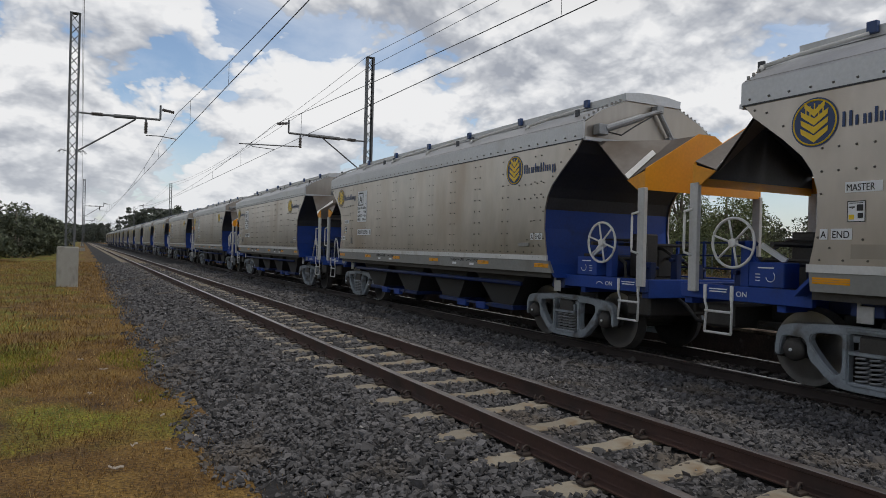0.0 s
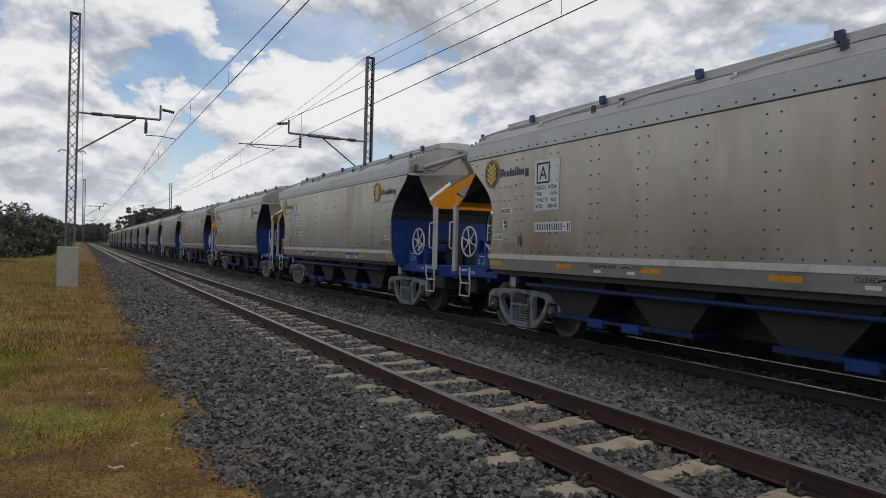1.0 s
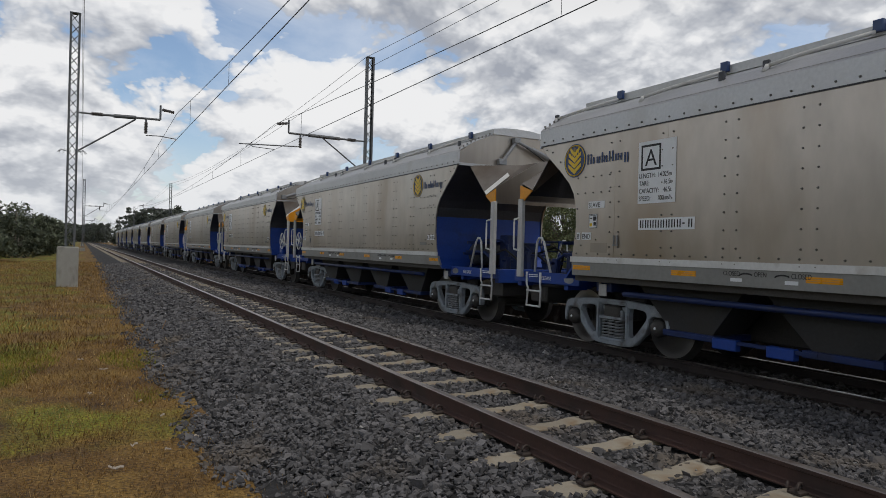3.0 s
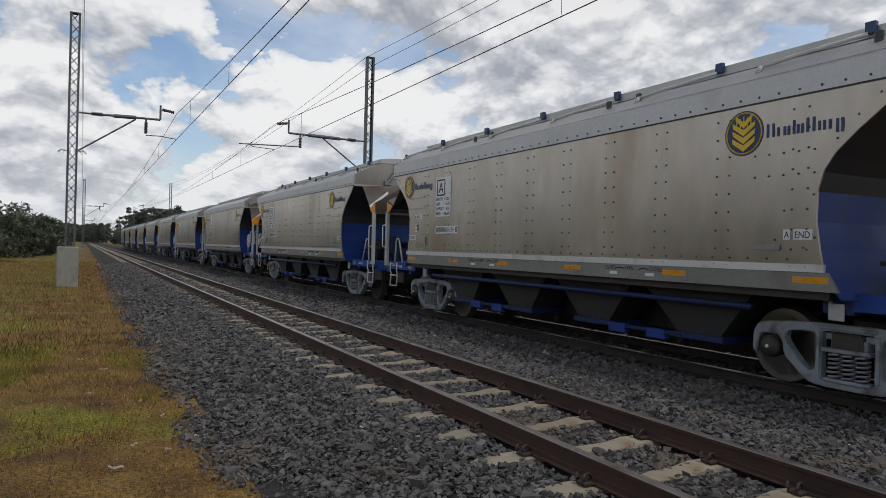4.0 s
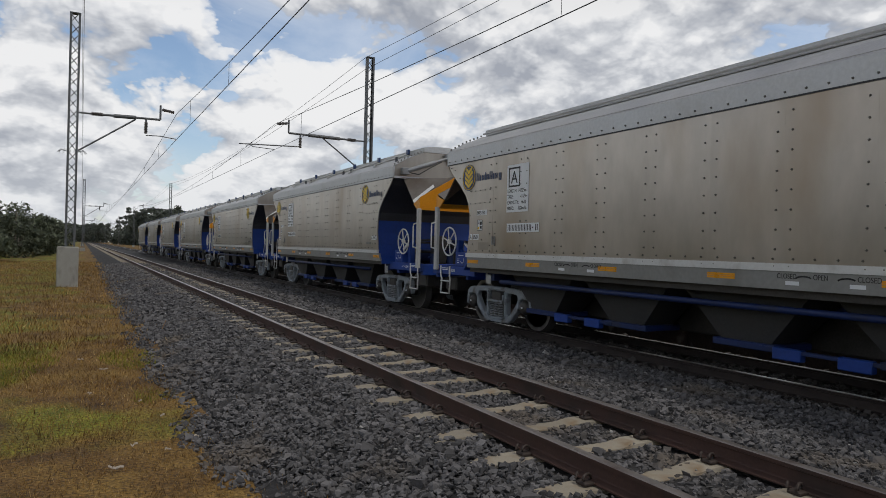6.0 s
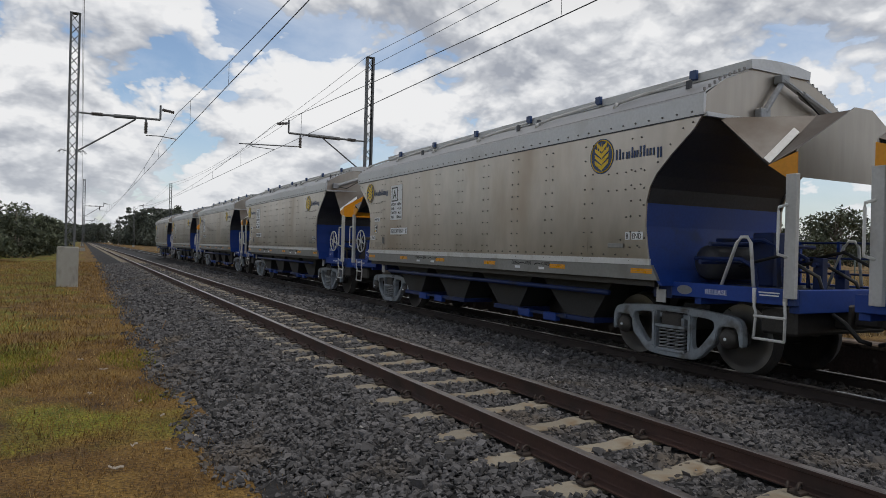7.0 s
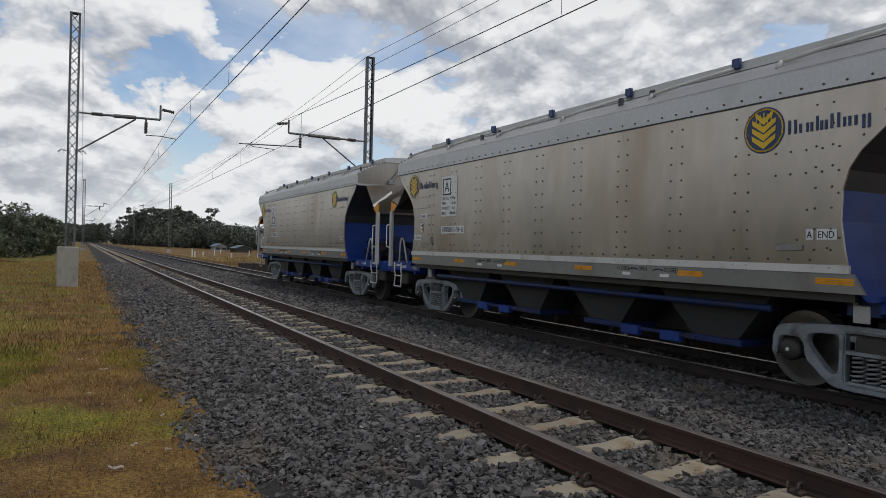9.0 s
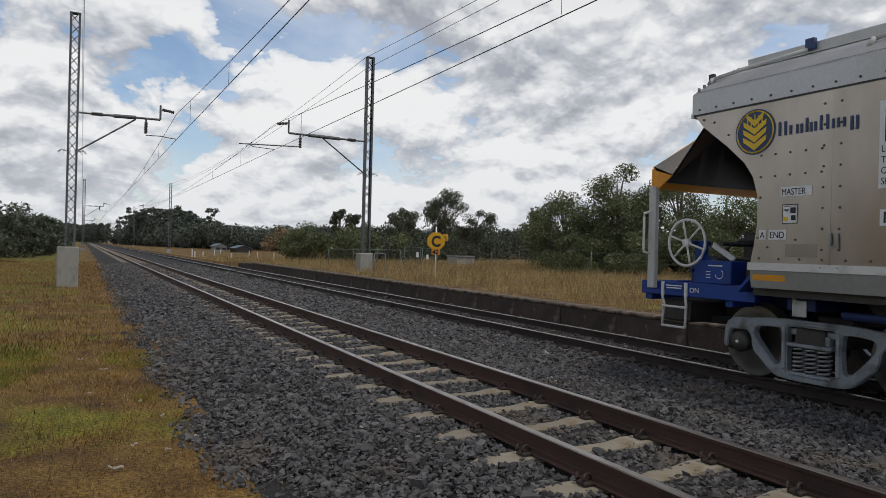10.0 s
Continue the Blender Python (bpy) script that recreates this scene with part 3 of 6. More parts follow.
def build_body(w):
    for sx in (-1, 1):
        outline = [(y, z) for y, z in EDGE] + [(-y, z) for y, z in reversed(EDGE)]
        bm = bmesh.new()
        prism(bm, outline, 0, sx * (SIDE - 0.03), sx * (SIDE - (0.012 if sx < 0 else 0.0)))
        part("side_panel", bm, M["alu"], w, "riveted bare aluminium hopper side")
        if sx < 0:
            # sheets meeting at the double rivet rows, each lying a little differently
            seams = [3.935 - 0.945 * k for k in range(9)]
            cuts = [[(seams[0], 3.09)] + list(EDGE) + [(seams[0], 1.33)]]
            cuts += [[(b, 3.09), (a, 3.09), (a, 1.33), (b, 1.33)] for a, b in zip(seams, seams[1:])]
            cuts += [[(seams[-1], 3.09)] + [(-y, z) for y, z in EDGE] + [(seams[-1], 1.33)]]
            rng = random.Random(23)
            for q in cuts:
                bm = bmesh.new()
                prism(bm, q, 0, -SIDE + 0.012, -SIDE + 0.004)
                yc = sum(y for y, z in q) / len(q)
                a, b = rng.uniform(-0.0016, 0.0016), rng.uniform(-0.002, 0.002)
                for v in bm.verts:
                    if v.co.x < -SIDE + 0.008:
                        v.co.x += max(-0.0037, min(0.0037, a * (v.co.y - yc) + b * (v.co.z - 2.2)))
                part("side_sheet", bm, M["alu_panel"], w)
        # black strip along the seam, drawing the shadow line below the top rail
        bm = bmesh.new()
        x0, x1 = sorted((sx * (SIDE - 0.01), sx * (SIDE + 0.009)))
        box(bm, x0, x1, -HALF, HALF, 3.060, 3.075)
        part("seam_shadow_strip", bm, M["black"], w, "dark strip for the seam and shadow line under the top rail")
        bm = bmesh.new()
        prism(bm, [(SIDE - 0.02, 3.075), (SIDE + 0.014, 3.075), (SIDE + 0.014, 3.31), (SIDE - 0.012, 3.338), (SIDE - 0.035, 3.32)], 1, -HALF - 0.01, HALF + 0.01)
        for v in bm.verts:
            v.co.x *= sx
        part("top_rail", bm, M["alu_bright"], w, "pale aluminium top rail")
        bm = bmesh.new()
        prism(bm, [(SIDE - 0.02, 1.275), (SIDE + 0.012, 1.275), (SIDE + 0.012, 1.355), (SIDE - 0.02, 1.355)], 1, -4.85, 4.85)
        for v in bm.verts:
            v.co.x *= sx
        part("waist_strip", bm, M["white_strip"], w, "white painted strip")
        bm = bmesh.new()
        x0, x1 = sorted((sx * (SIDE - 0.05), sx * (SIDE - 0.004)))
        prism(bm, [(4.83, 1.275), (-4.87, 1.275), (-4.99, 1.085), (4.81, 1.085)], 0, x0, x1)
        part("skirt", bm, M["skirt"], w, "grey lower skirt")
        bm = bmesh.new()
        rivets(bm, sx * (SIDE - 0.006), sx, rivet_points(sx), 0.0145)
        rivets(bm, sx * (SIDE + 0.014), sx, [(5.55 - k * 0.235, 3.125) for k in range(48)], 0.0145)
        tagged(part("rivets", bm, M["rivet"], w), kind="stuff")
        # roof slope
        bm = bmesh.new()
        xs = [SIDE - 0.02, 1.0, 0.5]
        for a, b in zip(xs, xs[1:]):
            sheet(bm, [(sx * a, -HALF, roof_z(a)), (sx * b, -HALF, roof_z(b)), (sx * b, HALF, roof_z(b)), (sx * a, HALF, roof_z(a))], 0.012 * sx)
        part("roof_sheet", bm, M["alu_bright"], w, "sloping aluminium roof sheet")


def build_hatch(w, kind):
    """The long roof cover with its clips and rods, or the plain riveted one."""
    bm = bmesh.new()
    prof = [(-0.56, 3.72), (-0.57, 3.83), (-0.3, 3.865), (0, 3.875), (0.3, 3.865), (0.57, 3.83), (0.56, 3.72)]
    prism(bm, prof, 1, -HALF - 0.03, HALF - 0.12)
    part("roof_hatch", bm, M["alu_bright"], w, "long flat roof hatch cover")
    if kind == "clips":
        for sx in (-1, 1):
            for k in range(6):
                y = HALF - 0.95 - k * 1.90
                bm = bmesh.new()
                box(bm, sx * 0.585 - 0.03, sx * 0.585 + 0.03, y - 0.055, y + 0.055, 3.75, 3.875, 0.006)
                part("hatch_clip", bm, M["navy"], w, "dark blue hatch clip")
                bm = bmesh.new()
                tube(bm, [(sx * a, y + d, roof_z(a) + 0.045) for a, d in ((0.61, 0.02), (0.75, 0.30), (0.92, 0.62), (1.09, 0.92))], 0.024, 8)
                tube(bm, [(sx * 1.08, y + 0.91, roof_z(1.08) + 0.05), (sx * 1.11, y + 0.94, roof_z(1.11) - 0.01)], 0.032, 6)
                part("hatch_rod", bm, M["post"], w, "pale grey hatch rod", True)
                bm = bmesh.new()
                yb = y - 0.35 if k % 2 else y + 0.95
                box(bm, sx * 1.05 - 0.02, sx * 1.05 + 0.02, yb - 0.04, yb + 0.04, 3.50, 3.61, 0.006)
                part("roof_stop", bm, M["black"], w)
    else:
        for sx in (-1, 1):
            bm = bmesh.new()
            tube(bm, [(sx * 0.66, -HALF + 0.1, 3.74), (sx * 0.66, HALF - 0.2, 3.74)], 0.02, 6)
            part("roof_pipe", bm, M["alu_bright"], w)
    bm = bmesh.new()
    for s in (-1, 1):
        for sx in (-1, 1):
            for k in range(9):
                a = 1.30 - k * 0.085
                z = roof_z(a) + 0.005
                box(bm, sx * a - 0.012, sx * a + 0.012, s * (HALF - 0.03) - 0.012, s * (HALF - 0.03) + 0.012, z, z + 0.035)
    tagged(part("roof_bolts", bm, M["rivet"], w), kind="stuff")


def build_end(w, s, kind):
    """End slope sheets, gable, canopy, posts, platform, steps and brake gear. s: +1 far end, -1 near end. kind: 'A' or 'B'."""
    def Y(v):
        return s * v
    # gable above the top rail
    bm = bmesh.new()
    prism(bm, [(-SIDE + 0.03, 3.06), (-SIDE + 0.03, 3.32), (-1.0, 3.53), (-0.56, 3.72), (0.56, 3.72), (1.0, 3.53), (SIDE - 0.03, 3.32), (SIDE - 0.03, 3.06)], 1, Y(HALF - 0.03), Y(HALF))
    part("gable", bm, M["alu"], w, "aluminium end gable")
    bm = bmesh.new()
    box(bm, -SIDE + 0.01, SIDE - 0.01, *sorted((Y(HALF), Y(HALF + 0.05))), 3.05, 3.10)
    part("gable_rail", bm, M["alu_bright"], w)
    # hatch ram: cylinder and rocking arm
    bm = bmesh.new()
    f = 1 if kind == "B" else -1
    tube(bm, [(f * -0.36, Y(HALF + 0.07), 3.20), (f * -0.06, Y(HALF + 0.08), 3.60)], 0.038, 8)
    tube(bm, [(f * -0.10, Y(HALF + 0.10), 3.63), (f * 0.10, Y(HALF + 0.10), 3.56), (f * 0.32, Y(HALF + 0.10), 3.48)], 0.034, 8)
    tube(bm, [(f * 0.30, Y(HALF + 0.10), 3.485), (f * 0.34, Y(HALF + 0.10), 3.47), (f * 1.02, Y(HALF + 0.10), 3.23)], [0.05, 0.055, 0.055], 10)
    box(bm, *sorted((f * -0.46, f * -0.28)), *sorted((Y(HALF), Y(HALF + 0.1))), 3.12, 3.24, 0.01)
    box(bm, *sorted((f * -0.12, f * 0.02)), *sorted((Y(HALF), Y(HALF + 0.13))), 3.58, 3.69, 0.01)
    box(bm, *sorted((f * 0.98, f * 1.16)), *sorted((Y(HALF), Y(HALF + 0.14))), 3.14, 3.30, 0.01)
    part("hatch_ram", bm, M["galv"], w, "grey hatch ram and arm")
    bm = bmesh.new()
    tube(bm, [(f * 1.08, Y(HALF + 0.12), 3.20), (f * 0.75, Y(HALF + 0.15), 3.16), (f * 0.45, Y(HALF + 0.15), 3.34), (f * 0.15, Y(HALF + 0.14), 3.50)], 0.012, 6)
    part("air_hose", bm, M["rubber"], w, "thin black air hose", True)
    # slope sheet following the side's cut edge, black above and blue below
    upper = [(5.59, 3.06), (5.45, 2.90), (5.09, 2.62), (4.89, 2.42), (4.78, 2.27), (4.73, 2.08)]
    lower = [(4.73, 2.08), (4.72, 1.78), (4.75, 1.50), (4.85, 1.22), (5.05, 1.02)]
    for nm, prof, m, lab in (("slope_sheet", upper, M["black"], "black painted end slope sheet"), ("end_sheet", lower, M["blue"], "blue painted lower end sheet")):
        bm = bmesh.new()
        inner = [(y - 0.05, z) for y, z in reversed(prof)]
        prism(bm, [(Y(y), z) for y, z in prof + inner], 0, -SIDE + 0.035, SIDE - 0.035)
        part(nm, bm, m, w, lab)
    # canopy: ridge and side sheets between the gable and the fascia
    FY, HW = 6.48 if s > 0 else 6.70, 1.13
    for nm, polys, m in (
        ("canopy", [
            [(-1.08, HALF, 3.06), (-0.16, HALF, 3.10), (-0.30, FY - 0.34, 3.06), (-HW, FY - 0.32, 2.43)],
            [(-HW, FY - 0.32, 2.43), (-0.30, FY - 0.34, 3.06), (-0.16, FY, 3.09), (-HW, FY, 2.56)],
            [(-0.16, HALF, 3.10), (0.16, HALF, 3.10), (0.16, FY, 3.09), (-0.16, FY, 3.09)],
            [(1.08, HALF, 3.06), (0.16, HALF, 3.10), (0.30, FY - 0.34, 3.06), (HW, FY - 0.32, 2.43)],
            [(HW, FY - 0.32, 2.43), (0.30, FY - 0.34, 3.06), (0.16, FY, 3.09), (HW, FY, 2.56)]], [M["alu_worn"], M["black"]]),):
        bm = bmesh.new()
        for q in polys:
            sheet(bm, [(x, Y(y), z) for x, y, z in q], 0.008)
        can = part(nm, bm, m[0], w, "folded grey end canopy")
        # thin black sheets just below, so the underside's shade is in the colour
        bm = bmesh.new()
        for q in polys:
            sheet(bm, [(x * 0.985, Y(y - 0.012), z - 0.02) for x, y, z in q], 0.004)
        part("canopy_shade_sheet", bm, M["black"], can, "black sheet holding the shade under the canopy")
    fas = [(-HW, 2.27), (-HW, 2.56), (-0.16, 3.11), (0.16, 3.11), (HW, 2.56), (HW, 2.27)]
    bm = bmesh.new()
    prism(bm, fas, 1, Y(FY), Y(FY + 0.02))
    part("fascia", bm, M["orange"] if kind == "A" else M["alu"], can, "orange canopy fascia" if kind == "A" else "bare metal canopy fascia")
    # the same black shade behind the fascia, leaving its lower lip orange
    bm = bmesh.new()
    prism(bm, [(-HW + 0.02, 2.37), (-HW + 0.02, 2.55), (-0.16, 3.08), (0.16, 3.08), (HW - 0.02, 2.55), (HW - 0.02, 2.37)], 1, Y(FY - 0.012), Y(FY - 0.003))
    part("fascia_shade_sheet", bm, M["black"], can, "black sheet holding the shade behind the fascia")
    for sx in (-1, 1):
        bm = bmesh.new()
        prism(bm, [(Y(FY - 0.32), 2.42), (Y(FY + 0.022), 2.53), (Y(FY + 0.022), 2.27), (Y(FY - 0.10), 2.27)], 0, sx * HW, sx * (HW + 0.02))
        part("corner_plate", bm, M["orange"], can, "orange corner plate")
        bm = bmesh.new()
        a = Vector((sx * HW, Y(FY - 0.32), 2.43))
        e = a.lerp(Vector((sx * 0.30, Y(FY - 0.34), 3.06)), 0.62)
        d = (Vector((sx * 1.08, Y(HALF), 3.06)) - a).normalized() * 0.10
        up = (e - a).cross(d).normalized()
        up *= (0.014 if up.z > 0 else -0.014)
        sheet(bm, [a + up, e + up, e + d + up, a + d + up], 0.006)
        part("fold_strip", bm, M["white_strip"], can, "riveted white strip")
        bm = bmesh.new()
        x0, x1 = sorted((sx * (HW - 0.02), sx * (HW + 0.045)))
        y0, y1 = sorted((Y(FY - 0.085), Y(FY + 0.04)))
        box(bm, x0, x1, y0, y1, 0.98, 2.30, 0.006)
        post = part("post", bm, M["post"], w, "pale grey channel post")
        bm = bmesh.new()
        xx, yy = sx * (HW + 0.10), Y(FY - 0.03) + 0.09
        tube(bm, [(xx - sx * 0.06, yy - 0.07, 1.98), (xx, yy, 1.95), (xx, yy, 1.9), (xx, yy, 1.5), (xx, yy, 1.45), (xx - sx * 0.06, yy - 0.07, 1.42)], 0.016, 8)
        part("handrail", bm, M["white"], post, "white grab rail", True)
        # step ladder
        bm = bmesh.new()
        xl = sx * 1.10
        yc = 6.12 if s * sx < 0 else 6.40
        for d in (-0.19, 0.19):
            box(bm, xl - 0.012, xl + 0.012, Y(yc) + d - 0.022, Y(yc) + d + 0.022, 0.90, 1.07, 0.003)
            tube(bm, [(xl, Y(yc) + d, 0.94), (xl, Y(yc) + d, 0.86), (xl - sx * 0.02, Y(yc) + d * 0.95, 0.80), (xl, Y(yc) + d, 0.51)], 0.017, 6)
        for z in (0.76, 0.51):
            tube(bm, [(xl, Y(yc) - 0.19, z), (xl, Y(yc) + 0.19, z)], 0.017, 6)
        lad = part("step", bm, M["white"], w, "white hanging step ladder", True)
        bm = bmesh.new()
        box(bm, xl - 0.006, xl + 0.006, Y(yc) - 0.16, Y(yc) + 0.16, 0.965, 1.055)
        part("step_sign", bm, M["blue"], lad, "small blue sign with illegible writing")
        if sx < 0:
            bm = bmesh.new()
            for j, (z, l) in enumerate(((1.02, 0.26), (0.99, 0.24))):
                box(bm, xl - 0.009, xl - 0.006, Y(yc) - l / 2, Y(yc) + l / 2, z, z + 0.014)
            part("sign_writing", bm, M["plate"], lad)
    # platform deck and headstock
    bm = bmesh.new()
    y0, y1 = sorted((Y(4.95), Y(6.70)))
    box(bm, -1.09, -1.02, y0, y1, 0.90, 1.075, 0.006)
    box(bm, 1.02, 1.09, y0, y1, 0.90, 1.075, 0.006)
    y2, y3 = sorted((Y(6.58), Y(6.70)))
    box(bm, -1.02, 1.02, y2, y3, 0.82, 1.07, 0.006)
    y2, y3 = sorted((Y(5.3), Y(5.4)))
    box(bm, -1.02, 1.02, y2, y3, 0.82, 1.0)
    part("end_frame", bm, M["blue"], w, "blue steel end underframe")
    bm = bmesh.new()
    for k in range(13):
        ya = Y(5.45 + k * 0.087)
        box(bm, -1.01, 1.01, ya - 0.02, ya + 0.02, 1.035, 1.05)
    part("platform_grating", bm, M["steel_dark"], w)
    # coupler and hoses
    bm = bmesh.new()
    box(bm, -0.16, 0.16, *sorted((Y(5.2), Y(6.72))), 0.62, 0.90, 0.02)
    box(bm, -0.10, 0.10, *sorted((Y(6.72), Y(7.012))), 0.66, 0.86, 0.03)
    part("coupler", bm, M["steel_dark"], w, "dark steel coupler")
    for x, dz in ((-0.45, 0.0), (0.4, -0.04)):
        bm = bmesh.new()
        tube(bm, [(x, Y(FY), 0.80), (x, Y(FY + 0.14), 0.72), (x * 0.9, Y(FY + 0.28), 0.55 + dz), (x * 0.8, Y(FY + 0.38), 0.52 + dz)], 0.026, 6)
        part("brake_hose", bm, M["rubber"], w, "", True)
    # equipment on the platform: pipes, valve stands and a tank
    gear = M["steel_dark"] if kind == "A" else M["blue_deep"]
    for x, z in ((-0.75, 1.38), (-0.35, 1.62), (0.2, 1.50), (0.55, 1.35)):
        bm = bmesh.new()
        tube(bm, [(x, Y(5.05), z), (x, Y(5.75), z), (x, Y(5.95), z - 0.1), (x, Y(5.97), 1.05)], 0.028, 6)
        part("brake_pipe", bm, gear, w, "dark brake pipe")
    for yy, zz in ((5.5, 1.56), (5.35, 1.34)):
        bm = bmesh.new()
        tube(bm, [(-1.0, Y(yy), zz), (1.0, Y(yy), zz)], 0.03, 6)
        part("cross_pipe", bm, gear, w)
    bm = bmesh.new()
    box(bm, -0.25, 0.05, *sorted((Y(5.5), Y(5.8))), 1.05, 1.72, 0.02)
    part("valve_stand", bm, gear, w, "dark valve stand")
    bm = bmesh.new()
    box(bm, 0.35, 0.7, *sorted((Y(5.2), Y(5.5))), 1.05, 1.55, 0.02)
    part("valve_box", bm, gear, w)
    bm = bmesh.new()
    if kind == "A":
        lathe(bm, [(-0.62, 0.02), (-0.6, 0.14), (-0.55, 0.17), (0.55, 0.17), (0.6, 0.14), (0.62, 0.02)], (0, Y(5.22), 1.22), "x", 16)
    else:
        lathe(bm, [(-0.70, 0.02), (-0.68, 0.16), (-0.62, 0.22), (0.56, 0.22), (0.62, 0.16), (0.64, 0.02)], (0, Y(5.15), 1.33), "x", 20)
    part("air_tank", bm, M["blue_deep"] if kind == "A" else M["black"], w, "air tank", True)
    if kind == "A":
        c = Vector((-1.15, Y(5.89), 1.57))
        bm = bmesh.new()
        tube(bm, [c + Vector((0, 0.285 * math.cos(a), 0.285 * math.sin(a))) for a in [k * math.pi / 14 for k in range(28)]], 0.017, 6, True)
        hw = part("handwheel", bm, M["white"], w, "white six-spoked brake handwheel", True)
        for k in range(6):
            a = k * math.pi / 3 + 0.3
            bm = bmesh.new()
            tube(bm, [c + Vector((0, 0.04 * math.cos(a), 0.04 * math.sin(a))), c + Vector((0, 0.28 * math.cos(a), 0.28 * math.sin(a)))], 0.013, 6)
            part("spoke", bm, M["white"], hw, "", True)
        bm = bmesh.new()
        lathe(bm, [(-0.03, 0.02), (-0.025, 0.05), (0.03, 0.05), (0.035, 0.02)], c, "x", 12)
        part("hub", bm, M["white"], hw)
        bm = bmesh.new()
        tube(bm, [c, c + Vector((0.40, 0, 0))], 0.03, 8)
        part("spindle", bm, M["blue_deep"], hw)
        bm = bmesh.new()
        box(bm, -0.98, -0.86, *sorted((Y(5.80), Y(5.92))), 1.07, 1.60, 0.008)
        sheet(bm, [(-0.93, Y(5.86), 1.40), (-0.93, Y(5.86), 1.50), (-0.93, Y(5.50), 1.12), (-0.93, Y(5.55), 1.07)], 0.05)
        part("brake_stand", bm, M["blue"], w, "blue brake wheel stand")
        bm = bmesh.new()
        box(bm, -1.09, -0.82, *sorted((Y(5.28), Y(5.72))), 1.08, 1.36, 0.012)
        bx = part("control_box", bm, M["blue"], w, "blue brake control box with white marks")
        bm = bmesh.new()
        box(bm, -1.094, -1.09, Y(5.5) - 0.10, Y(5.5) + 0.10, 1.29, 1.305)
        tube(bm, [(-1.093, Y(5.44) + 0.055 * math.cos(a), 1.20 + 0.055 * math.sin(a)) for a in [2.2 + k * math.pi / 8 for k in range(11)]], 0.005, 4)
        for k in range(3):
            box(bm, -1.094, -1.09, Y(5.60) - 0.03, Y(5.60) + 0.03, 1.15 + k * 0.035, 1.16 + k * 0.035)
        part("box_mark", bm, M["plate"], bx)
        bm = bmesh.new()
        sheet(bm, [(-0.9, Y(5.72), 1.52), (-0.9, Y(5.70), 1.58), (-0.9, Y(5.38), 1.40), (-0.9, Y(5.42), 1.35)], 0.03)
        part("brake_lever", bm, M["white"], w, "pale brake lever")
        lettering("sole_bar_writing", "ON", 0.085, M["plate"], w, side_m(Y(5.90) - 0.02, 0.955, -1.093), 1.1)
        bm = bmesh.new()
        yy = Y(5.90) + 0.10
        tube(bm, [(-1.094, yy + 0.07 * math.cos(a), 0.955 + 0.045 * math.sin(a)) for a in [0.2 + k * 0.28 for k in range(10)]], 0.006, 4)
        part("arrow_mark", bm, M["plate"], w)
    else:
        bm = bmesh.new()
        a, b = Y(5.72), Y(6.16)
        tube(bm, [(-1.05, a, 1.07), (-1.05, Y(5.92), 1.57), (-1.05, Y(5.98), 1.64), (-1.05, Y(6.06), 1.64), (-1.05, Y(6.11), 1.57), (-1.05, b, 1.07)], 0.020, 8)
        part("hoop_rail", bm, M["white"], w, "white hoop handrail", True)
        bm = bmesh.new()
        tube(bm, [(0.98, a, 1.07), (0.98, Y(5.92), 1.57), (0.98, Y(5.98), 1.64), (0.98, Y(6.06), 1.64), (0.98, Y(6.11), 1.57), (0.98, b, 1.07)], 0.020, 8)
        part("hoop_rail", bm, M["white"], w, "white hoop handrail", True)
        lettering("sole_bar_writing", "RELEASE", 0.085, M["plate"], w, side_m(Y(5.74) + 0.22, 0.955, -1.093), 1.0)
        for x, z in ((-0.6, 1.30), (0.1, 1.24), (0.6, 1.36)):
            bm = bmesh.new()
            tube(bm, [(x, Y(5.6), z), (x + 0.1, Y(6.1), z + 0.14), (x + 0.2, Y(FY - 0.2), z - 0.1), (x + 0.2, Y(FY - 0.1), 0.9)], 0.022, 6)
            part("cable_loop", bm, M["rubber"], w, "", True)
    bm = bmesh.new()
    box(bm, -1.094, -1.088, *sorted((Y(6.42), Y(6.56))), 0.985, 1.045)
    part("frame_reflector", bm, M["reflect"], w)
    for z in (1.22, 1.42, 1.62):
        bm = bmesh.new()
        tube(bm, [(0.99, Y(5.25), z), (0.99, Y(6.52), z)], 0.016, 6)
        part("guard_rail", bm, M["blue_deep"], w, "blue platform guard rail", True)
    for yy in (5.3, 5.85, 6.4):
        bm = bmesh.new()
        box(bm, 0.97, 1.01, *sorted((Y(yy - 0.02), Y(yy + 0.02))), 1.07, 1.64)
        part("guard_post", bm, M["blue"], w)
    for x, yy, h in ((-0.55, 6.25, 1.30), (-0.15, 6.35, 1.42), (0.35, 6.3, 1.28)):
        bm = bmesh.new()
        box(bm, x - 0.05, x + 0.05, *sorted((Y(yy - 0.06), Y(yy + 0.06))), 1.05, h, 0.008)
        tube(bm, [(x - 0.12, Y(yy), h - 0.08), (x + 0.14, Y(yy), h - 0.08)], 0.028, 8)
        part("valve", bm, M["blue_deep"], w, "grimy blue air valve")
    # brake beam, slack adjuster and reservoir under the platform
    bm = bmesh.new()
    box(bm, -0.72, 0.72, *sorted((Y(5.52), Y(5.66))), 0.30, 0.46, 0.02)
    tube(bm, [(-0.38, Y(5.3), 0.60), (-0.38, Y(6.5), 0.58)], 0.055, 8)
    tube(bm, [(0.42, Y(5.3), 0.52), (0.42, Y(6.5), 0.62)], 0.05, 8)
    box(bm, -0.85, 0.85, *sorted((Y(6.10), Y(6.55))), 0.55, 0.84, 0.03)
    part("brake_rigging", bm, M["steel_dark"], w, "dark greasy brake rigging")
